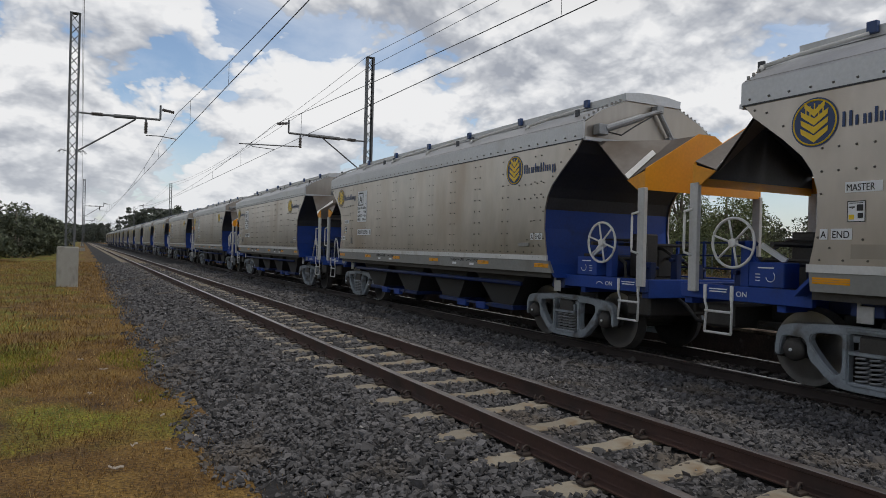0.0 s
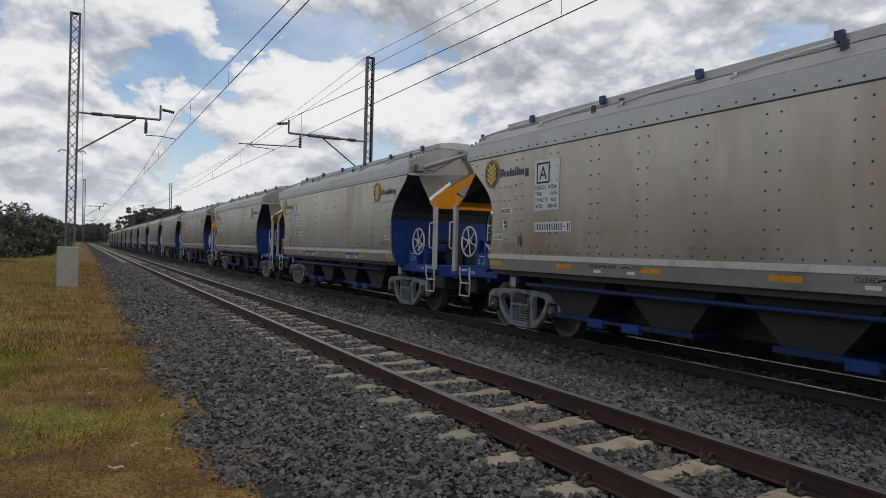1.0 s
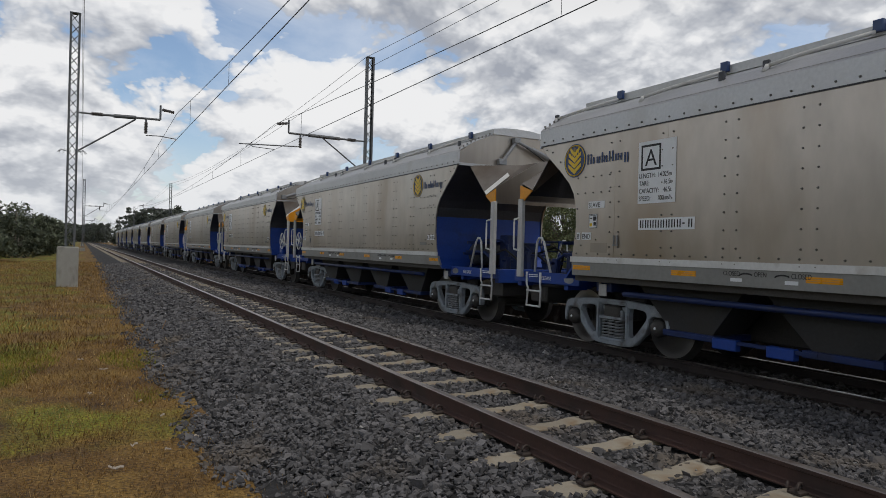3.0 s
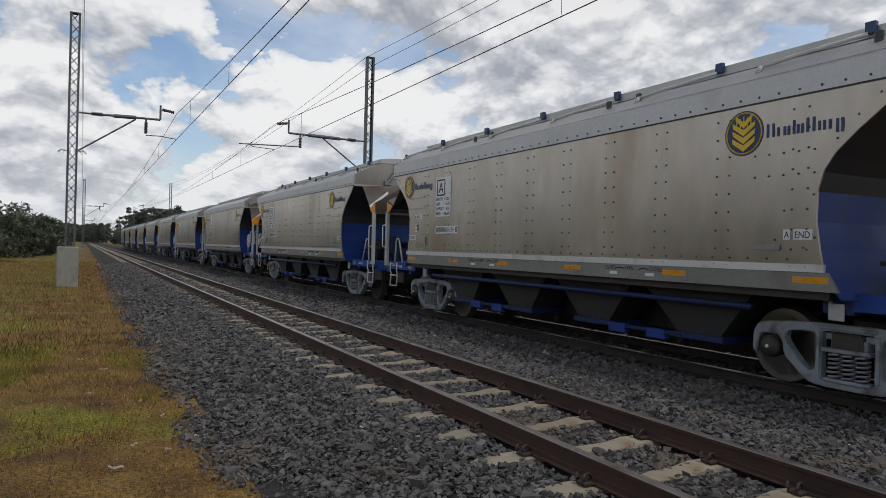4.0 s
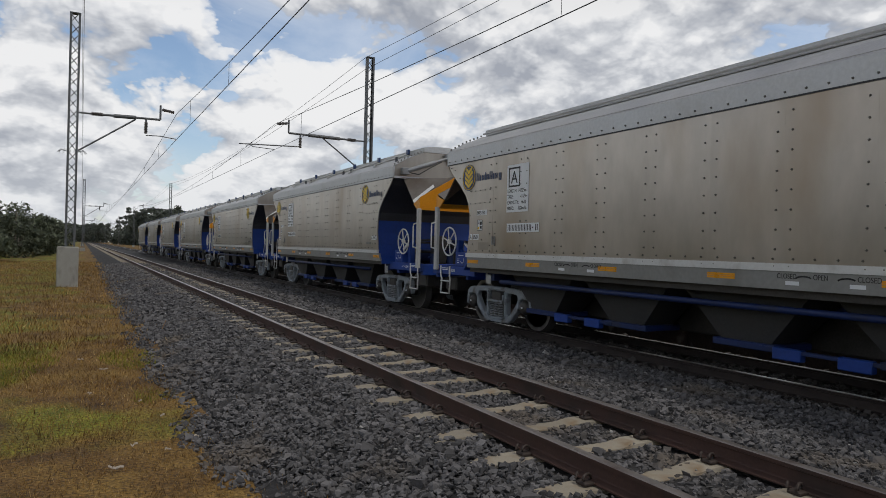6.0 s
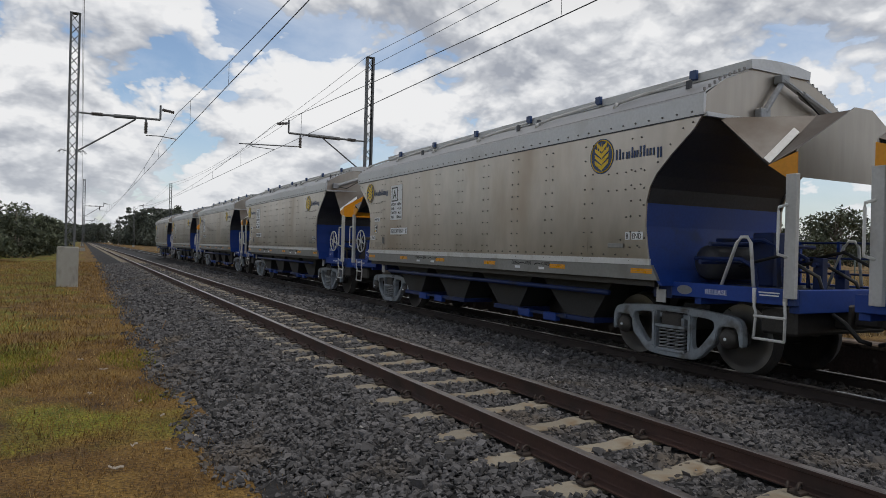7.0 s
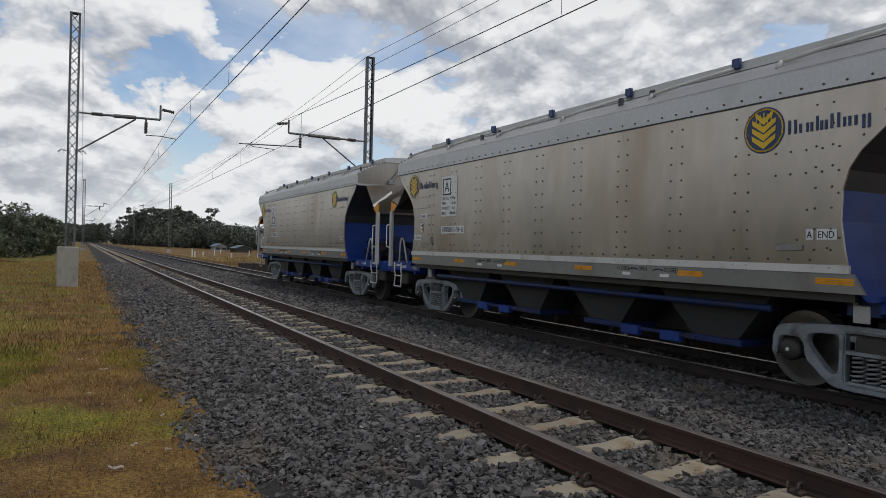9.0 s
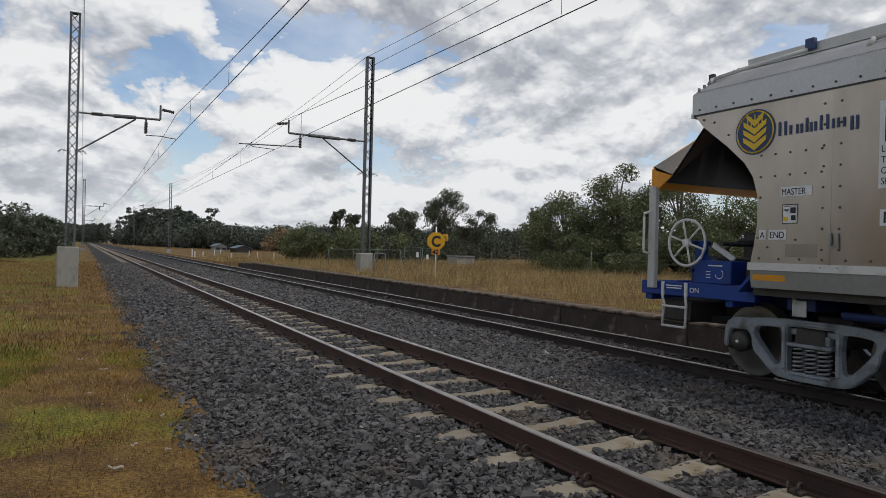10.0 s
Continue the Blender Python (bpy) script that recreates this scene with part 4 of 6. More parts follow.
    if kind == "B":
        bm = bmesh.new()
        lathe(bm, [(0.0, 0.075), (-0.003, 0.075)], (-1.091, Y(5.2), 0.985), "x", 20)
        for v in bm.verts:
            v.co.y = Y(5.2) + (v.co.y - Y(5.2)) * 1.6
            v.co.z = 0.985 + (v.co.z - 0.985) * 0.75
        part("maker_badge", bm, M["galv"], w, "small oval grey badge")
    # bracket on the bolster
    bm = bmesh.new()
    yb = 4.39 if s > 0 else -4.84
    box(bm, -1.12, -1.10, yb + 0.05, yb + 0.085, 0.80, 1.08, 0.004)
    box(bm, -1.12, -1.10, yb - 0.075, yb + 0.05, 0.80, 0.97, 0.004)
    part("bolster_bracket", bm, M["post"], w)


def wheel_mesh(bm, x, y, sx):
    lathe(bm, [(-0.085, 0.10), (-0.06, 0.12), (-0.012, 0.17), (0.0, 0.30), (0.0, 0.34), (-0.06, 0.345), (-0.06, 0.415), (0.045, 0.425), (0.06, 0.452), (0.075, 0.452), (0.08, 0.36), (0.03, 0.33), (0.03, 0.14), (0.06, 0.11)],
          (x, y, 0.425), "x", 36) if sx > 0 else lathe(bm, [(0.085, 0.10), (0.06, 0.12), (0.012, 0.17), (0.0, 0.30), (0.0, 0.34), (0.06, 0.345), (0.06, 0.415), (-0.045, 0.425), (-0.06, 0.452), (-0.075, 0.452), (-0.08, 0.36), (-0.03, 0.33), (-0.03, 0.14), (-0.06, 0.11)],
          (x, y, 0.425), "x", 36)


def frame_piece(bm, outer, holes, x0, x1):
    """A cast plate with openings, by filling the outline and extruding it."""
    loops = [outer] + holes
    edges = []
    for lp in loops:
        vs = [bm.verts.new((x0, y, z)) for y, z in lp]
        edges += [bm.edges.new((vs[i], vs[(i + 1) % len(vs)])) for i in range(len(vs))]
    r = bmesh.ops.triangle_fill(bm, use_beauty=True, use_dissolve=False, edges=edges)
    fs = [g for g in r["geom"] if isinstance(g, bmesh.types.BMFace)]
    r = bmesh.ops.extrude_face_region(bm, geom=fs)
    for v in [g for g in r["geom"] if isinstance(g, bmesh.types.BMVert)]:
        v.co.x += x1 - x0


def rounded(loop, times=2):
    """The closed outline with its corners cut twice over."""
    for _ in range(times):
        out = []
        for (a, b), (c, d) in zip(loop, loop[1:] + loop[:1]):
            out += [(a * 0.8 + c * 0.2, b * 0.8 + d * 0.2), (a * 0.2 + c * 0.8, b * 0.2 + d * 0.8)]
        loop = out
    return loop


def build_bogie(w, yc):
    bo = new("bogie")
    bo.parent = w
    bo.matrix_basis = pose(0, yc, 0)
    tagged(bo, "grey cast three-piece bogie with coil springs")
    for sx in (-1, 1):
        half = [(0.0, 0.745), (0.34, 0.745), (0.66, 0.725), (0.92, 0.705), (1.04, 0.665), (1.09, 0.57), (1.10, 0.36), (1.045, 0.34), (1.025, 0.48), (1.0, 0.565), (0.90, 0.575), (0.78, 0.57), (0.725, 0.51), (0.715, 0.40), (0.68, 0.325), (0.60, 0.27), (0.50, 0.165), (0.40, 0.105), (0.22, 0.09), (0.0, 0.09)]
        outer = half + [(-y, z) for y, z in reversed(half[1:-1])]
        hole = [(0.34, 0.645), (0.50, 0.645), (0.66, 0.625), (0.685, 0.56), (0.66, 0.49), (0.48, 0.285), (0.40, 0.225), (0.345, 0.26), (0.335, 0.45)]
        mid = [(-0.27, 0.67), (0.27, 0.67), (0.27, 0.17), (-0.27, 0.17)]
        bm = bmesh.new()
        xa = sx * 0.83
        frame_piece(bm, rounded(outer), [rounded(hole), rounded([(-y, z) for y, z in reversed(hole)]), mid], xa, xa + sx * 0.10)
        bm.normal_update()
        rim = [e for e in bm.edges if len(e.link_faces) == 2 and e.calc_face_angle() > 1.0]
        bmesh.ops.bevel(bm, geom=rim, offset=0.011, segments=2, affect="EDGES")
        part("side_frame", bm, M["bogie"], bo, "grey cast bogie side frame")
        # raised ribs beside the springs and along the top
        for y0, y1, z0, z1 in ((-0.325, -0.285, 0.20, 0.66), (0.285, 0.325, 0.20, 0.66), (-0.30, 0.30, 0.69, 0.725)):
            bm = bmesh.new()
            box(bm, *sorted((xa + sx * 0.098, xa + sx * 0.116)), y0, y1, z0, z1, 0.006)
            part("frame_rib", bm, M["bogie"], bo)
        bm = bmesh.new()
        for d in (-0.88, 0.88):
            lathe(bm, [(0.0, 0.002), (0.0, 0.02), (sx * 0.012, 0.016), (sx * 0.016, 0.002)], (xa + sx * 0.135, d, 0.425), "x", 10)
        tagged(part("cap_plug", bm, M["plate"], bo, "white bearing plug"), kind="stuff")
        for d in (-0.14, 0.0, 0.14):
            bm = bmesh.new()
            pts = []
            for k in range(61):
                a = 2 * math.pi * k / 10
                pts.append((xa + sx * 0.06 + 0.062 * math.cos(a), d + 0.062 * math.sin(a), 0.19 + 0.27 * k / 60))
            tube(bm, pts, 0.0135, 6)
            part("spring", bm, M["galv"], bo, "grey coil spring", True)
        for nm, q in (("spring_cap", (-0.03, 0.14, -0.25, 0.25, 0.46, 0.50)), ("spring_seat", (-0.03, 0.12, -0.24, 0.24, 0.15, 0.19)), ("friction_wedge", (-0.06, 0.09, -0.20, -0.09, 0.50, 0.60)), ("friction_wedge", (-0.06, 0.09, 0.07, 0.18, 0.50, 0.60)), ("bolster_end", (-0.06, 0.05, -0.26, 0.26, 0.58, 0.65))):
            bm = bmesh.new()
            box(bm, xa + q[0] if sx > 0 else xa - q[1], xa + q[1] if sx > 0 else xa - q[0], *q[2:], 0.008)
            part(nm, bm, M["bogie"], bo)
        for d in (-0.88, 0.88):
            bm = bmesh.new()
            wheel_mesh(bm, sx * 0.585, d, -sx)
            part("wheel", bm, M["wheel"], bo, "dark steel wheel with a worn bright tread", True)
            bm = bmesh.new()
            lathe(bm, [(-0.09, 0.05), (-0.08, 0.115), (0.02, 0.125), (0.06, 0.10), (0.075, 0.03)] if sx > 0 else [(0.09, 0.05), (0.08, 0.115), (-0.02, 0.125), (-0.06, 0.10), (-0.075, 0.03)], (xa + sx * 0.06, d, 0.425), "x", 16)
            box(bm, xa - 0.03, xa + 0.07, d - 0.15, d + 0.15, 0.48, 0.55, 0.01)
            part("axle_box", bm, M["steel_dark"], bo, "greasy bearing cap", True)
            bm = bmesh.new()
            lathe(bm, [(0.0, 0.345), (0.004, 0.35), (0.004, 0.408), (0.0, 0.412)], (sx * 0.647, d, 0.425), "x", 36)
            part("rim_face", bm, M["tyre"], bo, "worn bright rim")
    bm = bmesh.new()
    for d in (-0.88, 0.88):
        tube(bm, [(-0.9, d, 0.425), (0.9, d, 0.425)], 0.07, 10)
    box(bm, -0.95, 0.95, -0.16, 0.16, 0.44, 0.66, 0.02)
    box(bm, -0.5, 0.5, -0.22, 0.22, 0.66, 0.80, 0.03)
    part("bolster", bm, M["steel_dark"], bo, "dark bolster and axles")


def build_underframe(w):
    bm = bmesh.new()
    box(bm, -0.28, 0.28, -5.3, 5.3, 0.80, 1.06, 0.01)
    for y in (-4.84, 4.39):
        box(bm, -1.10, 1.10, y - 0.16, y + 0.16, 0.86, 1.08, 0.01)
    part("centre_sill", bm, M["blue_deep"], w, "dark blue centre sill")
    for sx in (-1, 1):
        bm = bmesh.new()
        box(bm, sx * 1.22 - 0.03, sx * 1.22 + 0.03, -4.85, 4.85, 1.0, 1.09)
        part("side_sill", bm, M["steel_dark"], w)
        # pipe in the darker blue: the shade below the wagon is in its colour
        bm = bmesh.new()
        tube(bm, [(sx * 1.16, -3.9, 0.86), (sx * 1.16, 3.9, 0.86)], 0.038, 8)
        part("air_pipe", bm, M["blue_deep"], w, "long blue pipe rail, coloured dark as under-train shade", True)
    # added dark block, so the lit ground beyond doesn't show beneath the wagon
    bm = bmesh.new()
    box(bm, -0.20, 0.20, -3.75, 3.75, 0.34, 0.82, 0.02)
    part("sight_block", bm, M["steel_dark"], w, "dark block added under the sill to stop the view through")
    # four hopper funnels with discharge gates
    for y in (-2.95, -0.98, 0.98, 2.95):
        bm = bmesh.new()
        for a, b in ((-1.02, -0.26), (0.26, 1.02)):
            top = [(a, y - 0.95, 1.12), (b, y - 0.95, 1.12), (b, y + 0.95, 1.12), (a, y + 0.95, 1.12)]
            c = (a + b) / 2
            bot = [(c - 0.27, y - 0.32, 0.42), (c + 0.27, y - 0.32, 0.42), (c + 0.27, y + 0.32, 0.42), (c - 0.27, y + 0.32, 0.42)]
            t, q = [bm.verts.new(v) for v in top], [bm.verts.new(v) for v in bot]
            for i in range(4):
                bm.faces.new((t[i], t[(i + 1) % 4], q[(i + 1) % 4], q[i]))
            bm.faces.new(t)
            bm.faces.new(q)
        # funnels take the near-black grey: the dark beneath the body is coloured in
        part("hopper_funnel", bm, M["skirt_dark"], w, "tapered discharge funnel, its grey darkened as shade under the body")
        for c in (-0.64, 0.64):
            bm = bmesh.new()
            box(bm, c - 0.33, c + 0.33, y - 0.42, y + 0.42, 0.36, 0.44, 0.008)
            part("gate_frame", bm, M["blue_deep"], w, "blue discharge gate frame")
    for y in (-1.97, 1.97):
        for c in (-0.95, 0.95):
            bm = bmesh.new()
            box(bm, c - 0.03, c + 0.03, y - 0.75, y + 0.75, 0.38, 0.42)
            part("gate_bar", bm, M["blue_deep"], w)
            for d in (-0.50, 0.24):
                bm = bmesh.new()
                box(bm, c - 0.05, c + 0.05, y + d, y + d + 0.34, 0.30, 0.43, 0.01)
                part("gate_drive", bm, M["blue"], w, "bright blue gate drive cover")


# near-black grey: under-body shade coloured into the funnels; also the skirt lettering
M["skirt_dark"] = mat("near_black_grey", (0.055, 0.055, 0.055), 0.6, 0.3, 0.15, 2.0, 30, 0, 40, (0.06, 0.055, 0.05), (0.5, 0.75), 2.0)


def build_logo(w, y, z):
    """Round badge with an ear of grain, and the wordmark as plain bars."""
    x = -SIDE - 0.002
    R = 0.235
    bm = bmesh.new()
    tube(bm, [(x - 0.001, y + (R - 0.012) * math.cos(a), z + (R - 0.012) * math.sin(a)) for a in [k * math.pi / 20 for k in range(40)]], 0.0085, 4, True)
    part("badge_ring", bm, M["yellow"], w, "round navy and yellow grain badge")
    bm = bmesh.new()
    lathe(bm, [(0.0, R + 0.012), (-0.001, R + 0.012)], (x + 0.0015, y, z), "x", 40)
    part("badge_disc", bm, M["navy"], w)
    bm = bmesh.new()
    for k in range(4):
        zz = z - 0.20 + k * 0.085
        for d in (-1, 1):
            top = 0.14 if k < 3 else 0.105
            pts = [(y, zz), (y + d * top, zz + 0.10), (y + d * (top + 0.005), zz + 0.155), (y + d * 0.02, zz + 0.082), (y, zz + 0.070)]
            prism(bm, pts, 0, x - 0.0045, x - 0.0025)
    for k in range(5):
        yy = y - 0.09 + k * 0.045
        prism(bm, [(yy - 0.007, z + 0.06), (yy + 0.007, z + 0.06), (yy * 1.0 + 0.006, z + 0.19 - abs(k - 2) * 0.02), (yy - 0.006, z + 0.19 - abs(k - 2) * 0.02)], 0, x - 0.0042, x - 0.0022)
    tagged(part("grain_ear", bm, M["yellow"], w), kind="stuff")
    # wordmark: two taller bars and short ones, no letters
    bm = bmesh.new()
    yy = y - R - 0.05
    for wd, h, dz in ((0.105, 0.165, 0), (0.055, 0.115, 0), (0.085, 0.115, 0), (0.026, 0.165, 0), (0.085, 0.115, 0), (0.105, 0.165, 0), (0.09, 0.115, 0), (0.055, 0.115, 0), (0.09, 0.155, -0.042)):
        zb = z - 0.085 + dz
        box(bm, x - 0.002, x, yy - 0.027, yy, zb, zb + h - 0.02)
        if wd > 0.06:
            box(bm, x - 0.002, x, yy - wd + 0.012, yy - wd + 0.039, zb, zb + h - 0.02)
        yy -= wd + 0.019
    tagged(part("wordmark", bm, M["navy"], w, "navy wordmark bars"), kind="stuff")


def build_marks(w, far_end, role):
    x = -SIDE - 0.002
    build_logo(w, HALF - 0.845, 2.765)
    build_logo(w, HALF - 9.54, 2.765)
    # class plate with the large boxed letter and data
    y0, y1, z0, z1 = HALF - 2.16, HALF - 2.80, 2.065, 2.865
    bm = bmesh.new()
    flat(bm, y0, y1, z0, z1, x - 0.001)
    pl = part("data_plate", bm, M["plate"], w, "white data plate with black lettering")
    bm = bmesh.new()
    a0, a1, b0, b1, t = y0 - 0.05, y0 - 0.39, 2.49, 2.82, 0.028
    for q in ((a0, a0 - t, b0, b1), (a1 + t, a1, b0, b1), (a0, a1, b0, b0 + t), (a0, a1, b1 - t, b1)):
        flat(bm, *q, x - 0.003)
    part("letter_box", bm, M["ink"], pl)
    lettering("class_letter", "A", 0.30, M["ink"], pl, side_m(a0 - 0.07, b0 + 0.06, x - 0.002))
    for k, (l, r) in enumerate((("LENGTH:", "14.025m"), ("TARE:", "16.5t"), ("CAPACITY:", "46.5t"), ("SPEED:", "100km/h"))):
        z = 2.395 - k * 0.098
        lettering("data_line", l, 0.088, M["ink"], pl, side_m(y0 - 0.02, z, x - 0.002), 0.80)
        lettering("data_line", r, 0.088, M["ink"], pl, side_m(y1 + (0.295 if len(r) > 5 else 0.20), z, x - 0.002), 0.76)
    # running number as bars
    bm = bmesh.new()
    flat(bm, HALF - 2.18, HALF - 3.11, 1.725, 1.875, x - 0.001)
    nb = part("number_plate", bm, M["plate"], w, "white running-number strip")
    bm = bmesh.new()
    for k in range(10):
        yy = HALF - 2.215 - k * 0.089
        if k == 8:
            flat(bm, yy, yy - 0.03, 1.79, 1.81, x - 0.003)
        else:
            for d in (0.0, 0.042):
                flat(bm, yy - d, yy - d - 0.018, 1.75, 1.852, x - 0.003)
    tagged(part("number_bars", bm, M["ink"], nb), kind="stuff")
    near_end = "B" if far_end == "A" else "A"
    for e, yy in ((far_end, HALF - 0.93), (near_end, HALF - 10.05)):
        bm = bmesh.new()
        flat(bm, yy, yy - 0.08, 1.60, 1.705, x - 0.001)
        flat(bm, yy - 0.115, yy - 0.32, 1.60, 1.705, x - 0.001)
        ep = part("end_plate", bm, M["plate"], w, "small white end label")
        lettering("end_letter", e, 0.10, M["ink"], ep, side_m(yy - 0.01, 1.615, x - 0.002), 0.85)
        lettering("end_word", "END", 0.10, M["ink"], ep, side_m(yy - 0.125, 1.615, x - 0.002), 0.85)
    bm = bmesh.new()
    flat(bm, HALF - 1.175, HALF - 1.52, 2.045, 2.145, x - 0.001)
    mp = part("role_plate", bm, M["plate"], w, "small white label")
    lettering("role_word", role, 0.095, M["ink"], mp, side_m(HALF - 1.185, 2.06, x - 0.002), 0.78 if role == "MASTER" else 0.95)
    bm = bmesh.new()
    flat(bm, HALF - 1.20, HALF - 1.37, 1.765, 1.965, x - 0.001)
    nt_ = part("notice", bm, M["plate"], w, "small notice with illegible print")
    bm = bmesh.new()
    for q in ((1.20, 1.37, 1.765, 1.773), (1.20, 1.37, 1.957, 1.965), (1.20, 1.206, 1.765, 1.965), (1.364, 1.37, 1.765, 1.965), (1.29, 1.35, 1.87, 1.93), (1.30, 1.35, 1.80, 1.85), (1.22, 1.27, 1.90, 1.912), (1.22, 1.35, 1.94, 1.947)):
        flat(bm, HALF - q[0], HALF - q[1], q[2], q[3], x - 0.003)
    part("notice_print", bm, M["ink"], nt_)
    bm = bmesh.new()
    flat(bm, HALF - 1.215, HALF - 1.265, 1.79, 1.835, x - 0.003)
    part("notice_patch", bm, M["yellow"], nt_)
    bm = bmesh.new()
    flat(bm, HALF - 1.24, HALF - 1.585, 1.42, 1.555, x + 0.001)
    part("blank_plate", bm, M["alu"], w, "blank metal plate")
    # card holder and slot
    bm = bmesh.new()
    for q in ((1.72, 1.735, 1.53, 1.66), (1.79, 1.805, 1.53, 1.66), (1.71, 1.815, 1.515, 1.535)):
        box(bm, x - 0.015, x + 0.001, HALF - q[1], HALF - q[0], q[2], q[3])
    part("card_holder", bm, M["galv"], w)
    bm = bmesh.new()
    box(bm, x - 0.012, x + 0.001, HALF - 10.02, HALF - 9.72, 1.49, 1.55, 0.004)
    part("vent_slot", bm, M["skirt"], w)
    xs = -SIDE + 0.004
    for l in (1.05, 2.95, 4.72, 6.62, 8.58, 10.35):
        bm = bmesh.new()
        for k in range(3):
            flat(bm, HALF - l + 0.19, HALF - l - 0.19, 1.165 + k * 0.022, 1.184 + k * 0.022, xs - 0.002)
        part("side_reflector", bm, M["reflect"], w, "orange reflective strip")
    for l in (3.75, 7.55):
        for d in (0.12, -0.55):
            bm = bmesh.new()
            flat(bm, HALF - l + d, HALF - l + d - 0.15, 1.135, 1.175, xs - 0.002)
            part("skirt_label", bm, M["plate"], w)
        for c in (0.12, -0.32):
            bm = bmesh.new()
            tube(bm, [(xs - 0.001, HALF - l - 0.20 + c + 0.09 * math.cos(a), 1.195 + 0.035 * math.sin(a)) for a in [0.3 + k * 0.26 for k in range(10)]], 0.008, 4)
            part("skirt_arrow", bm, M["ink"], w)
        lettering("skirt_word", "CLOSED", 0.075, M["skirt_dark"], w, side_m(HALF - l + 0.22, 1.20, xs - 0.001), 0.8)
        lettering("skirt_word", "CLOSED", 0.075, M["skirt_dark"], w, side_m(HALF - l - 0.62, 1.20, xs - 0.001), 0.8)
        lettering("skirt_word", "OPEN", 0.075, M["skirt_dark"], w, side_m(HALF - l - 0.18, 1.20, xs - 0.001), 0.8)


LABELS = {True: "riveted aluminium grain hopper wagon with blue ends on track", False: "riveted aluminium grain hopper wagon with plain roof cover"}


def build_wagon(far_end, role, roof):
    w = thing("hopper_wagon", pose(T2, 0, Z2), LABELS[roof == "clips"], "railway wagon", "wagons of the train")
    near_end = "B" if far_end == "A" else "A"
    build_body(w)
    build_hatch(w, roof)
    build_end(w, 1, far_end)
    build_end(w, -1, near_end)
    build_bogie(w, 4.39)
    build_bogie(w, -4.84)
    build_underframe(w)
    build_marks(w, far_end, role)
    return w


even, odd = build_wagon("A", "MASTER", "clips"), build_wagon("B", "SLAVE", "clips")
odd_plain, even_plain = build_wagon("B", "MASTER", "plain"), build_wagon("A", "MASTER", "plain")
TRAIN = []
for k in range(17):
    if k in (0, 1, 9, 10):
        TRAIN.append({0: even, 1: odd, 9: odd_plain, 10: even_plain}[k])
    else:
        TRAIN.append(copy_thing(odd if k % 2 else even, pose(T2, 0, Z2)))

# ---- platform ----


def build_platform():
    pl = thing("platform", pose(0, 0, 0), "weathered low railway platform with a stained concrete face", "platform", kind="structure")
    rng = random.Random(11)
    y = -16.0
    first = {}
    while y < PLAT_END:
        ln = rng.choice((1.8, 2.1, 2.4))
        drop = lerp(y, (PLAT_END - 6, PLAT_END), (0.0, 0.16))
        key = round(ln, 2)
        if key not in first:
            bm = bmesh.new()
            box(bm, 0, 0.16, 0.004, ln - 0.004, -0.56, -0.075, 0.012)
            first[key] = part("wall_block", bm, M["plat_wall"], pl)
            ob = first[key]
        else:
            ob = first[key].copy()
            scene.collection.objects.link(ob)
        ob.matrix_basis = pose(PLAT_X + rng.uniform(-0.008, 0.008), y, PLAT_Z - drop, 0, rng.uniform(-0.6, 0.6), 0)
        k2 = ("cap", key)
        if k2 not in first:
            bm = bmesh.new()
            box(bm, -0.03, 0.40, 0.003, ln - 0.003, -0.07, 0.0, 0.02)
            first[k2] = part("coping_slab", bm, M["plat_cap"], pl)
            ob = first[k2]
        else:
            ob = first[k2].copy()
            scene.collection.objects.link(ob)
        ob.matrix_basis = pose(PLAT_X + rng.uniform(-0.015, 0.01), y, PLAT_Z - drop + rng.uniform(-0.006, 0.006), 0, 0, rng.uniform(-0.2, 0.2))
        y += ln


M["plat_wall"] = mat("stained_platform_wall", (0.066, 0.047, 0.038), 0.85, 0.0, 0.40, 2.6, 30, 0.010, 24, (0.17, 0.145, 0.125), (0.60, 0.70), 3.6, rnd=0.12)
M["plat_cap"] = mat("worn_coping", (0.20, 0.155, 0.115), 0.9, 0.0, 0.35, 2.0, 40, 0.010, 30, (0.075, 0.055, 0.042), (0.42, 0.56), 2.8, rnd=0.2)
build_platform()

# ---- overhead line ----


def lattice_mast(bm, h, wx, wy):
    for sx in (-1, 1):
        prism(bm, [(sx * wx, -wy), (sx * (wx - 0.075), -wy), (sx * (wx - 0.075), -wy + 0.012), (sx * (wx - 0.014), -wy + 0.012), (sx * (wx - 0.014), wy - 0.012), (sx * (wx - 0.075), wy - 0.012), (sx * (wx - 0.075), wy), (sx * wx, wy)], 2, 0, h)
    n = int(h / 0.40)
    for k in range(n):
        z0, z1 = k * h / n, (k + 1) * h / n
        for yy, a in ((-wy - 0.006, 1 if k % 2 else -1), (wy + 0.006, -1 if k % 2 else 1)):
            d = Vector((2 * a * wx, 0, z1 - z0)).normalized()
            nrm = Vector((-d.z, 0, d.x)) * 0.015
            p, q = Vector((-a * (wx - 0.03), yy, z0 + 0.01)), Vector((a * (wx - 0.03), yy, z1 - 0.01))
            sheet(bm, [p - nrm, p + nrm, q + nrm, q - nrm], 0.006)
    box(bm, -wx - 0.01, wx + 0.01, -wy - 0.01, wy + 0.01, h - 0.04, h, 0.004)


def insulator(bm, p, q, r=0.07, n=7):
    p, q = Vector(p), Vector(q)
    pts, rs = [], []
    for k in range(n * 2 + 1):
        pts.append(p.lerp(q, k / (n * 2)))
        rs.append(r if k % 2 else r * 0.62)
    tube(bm, pts, rs, 10)


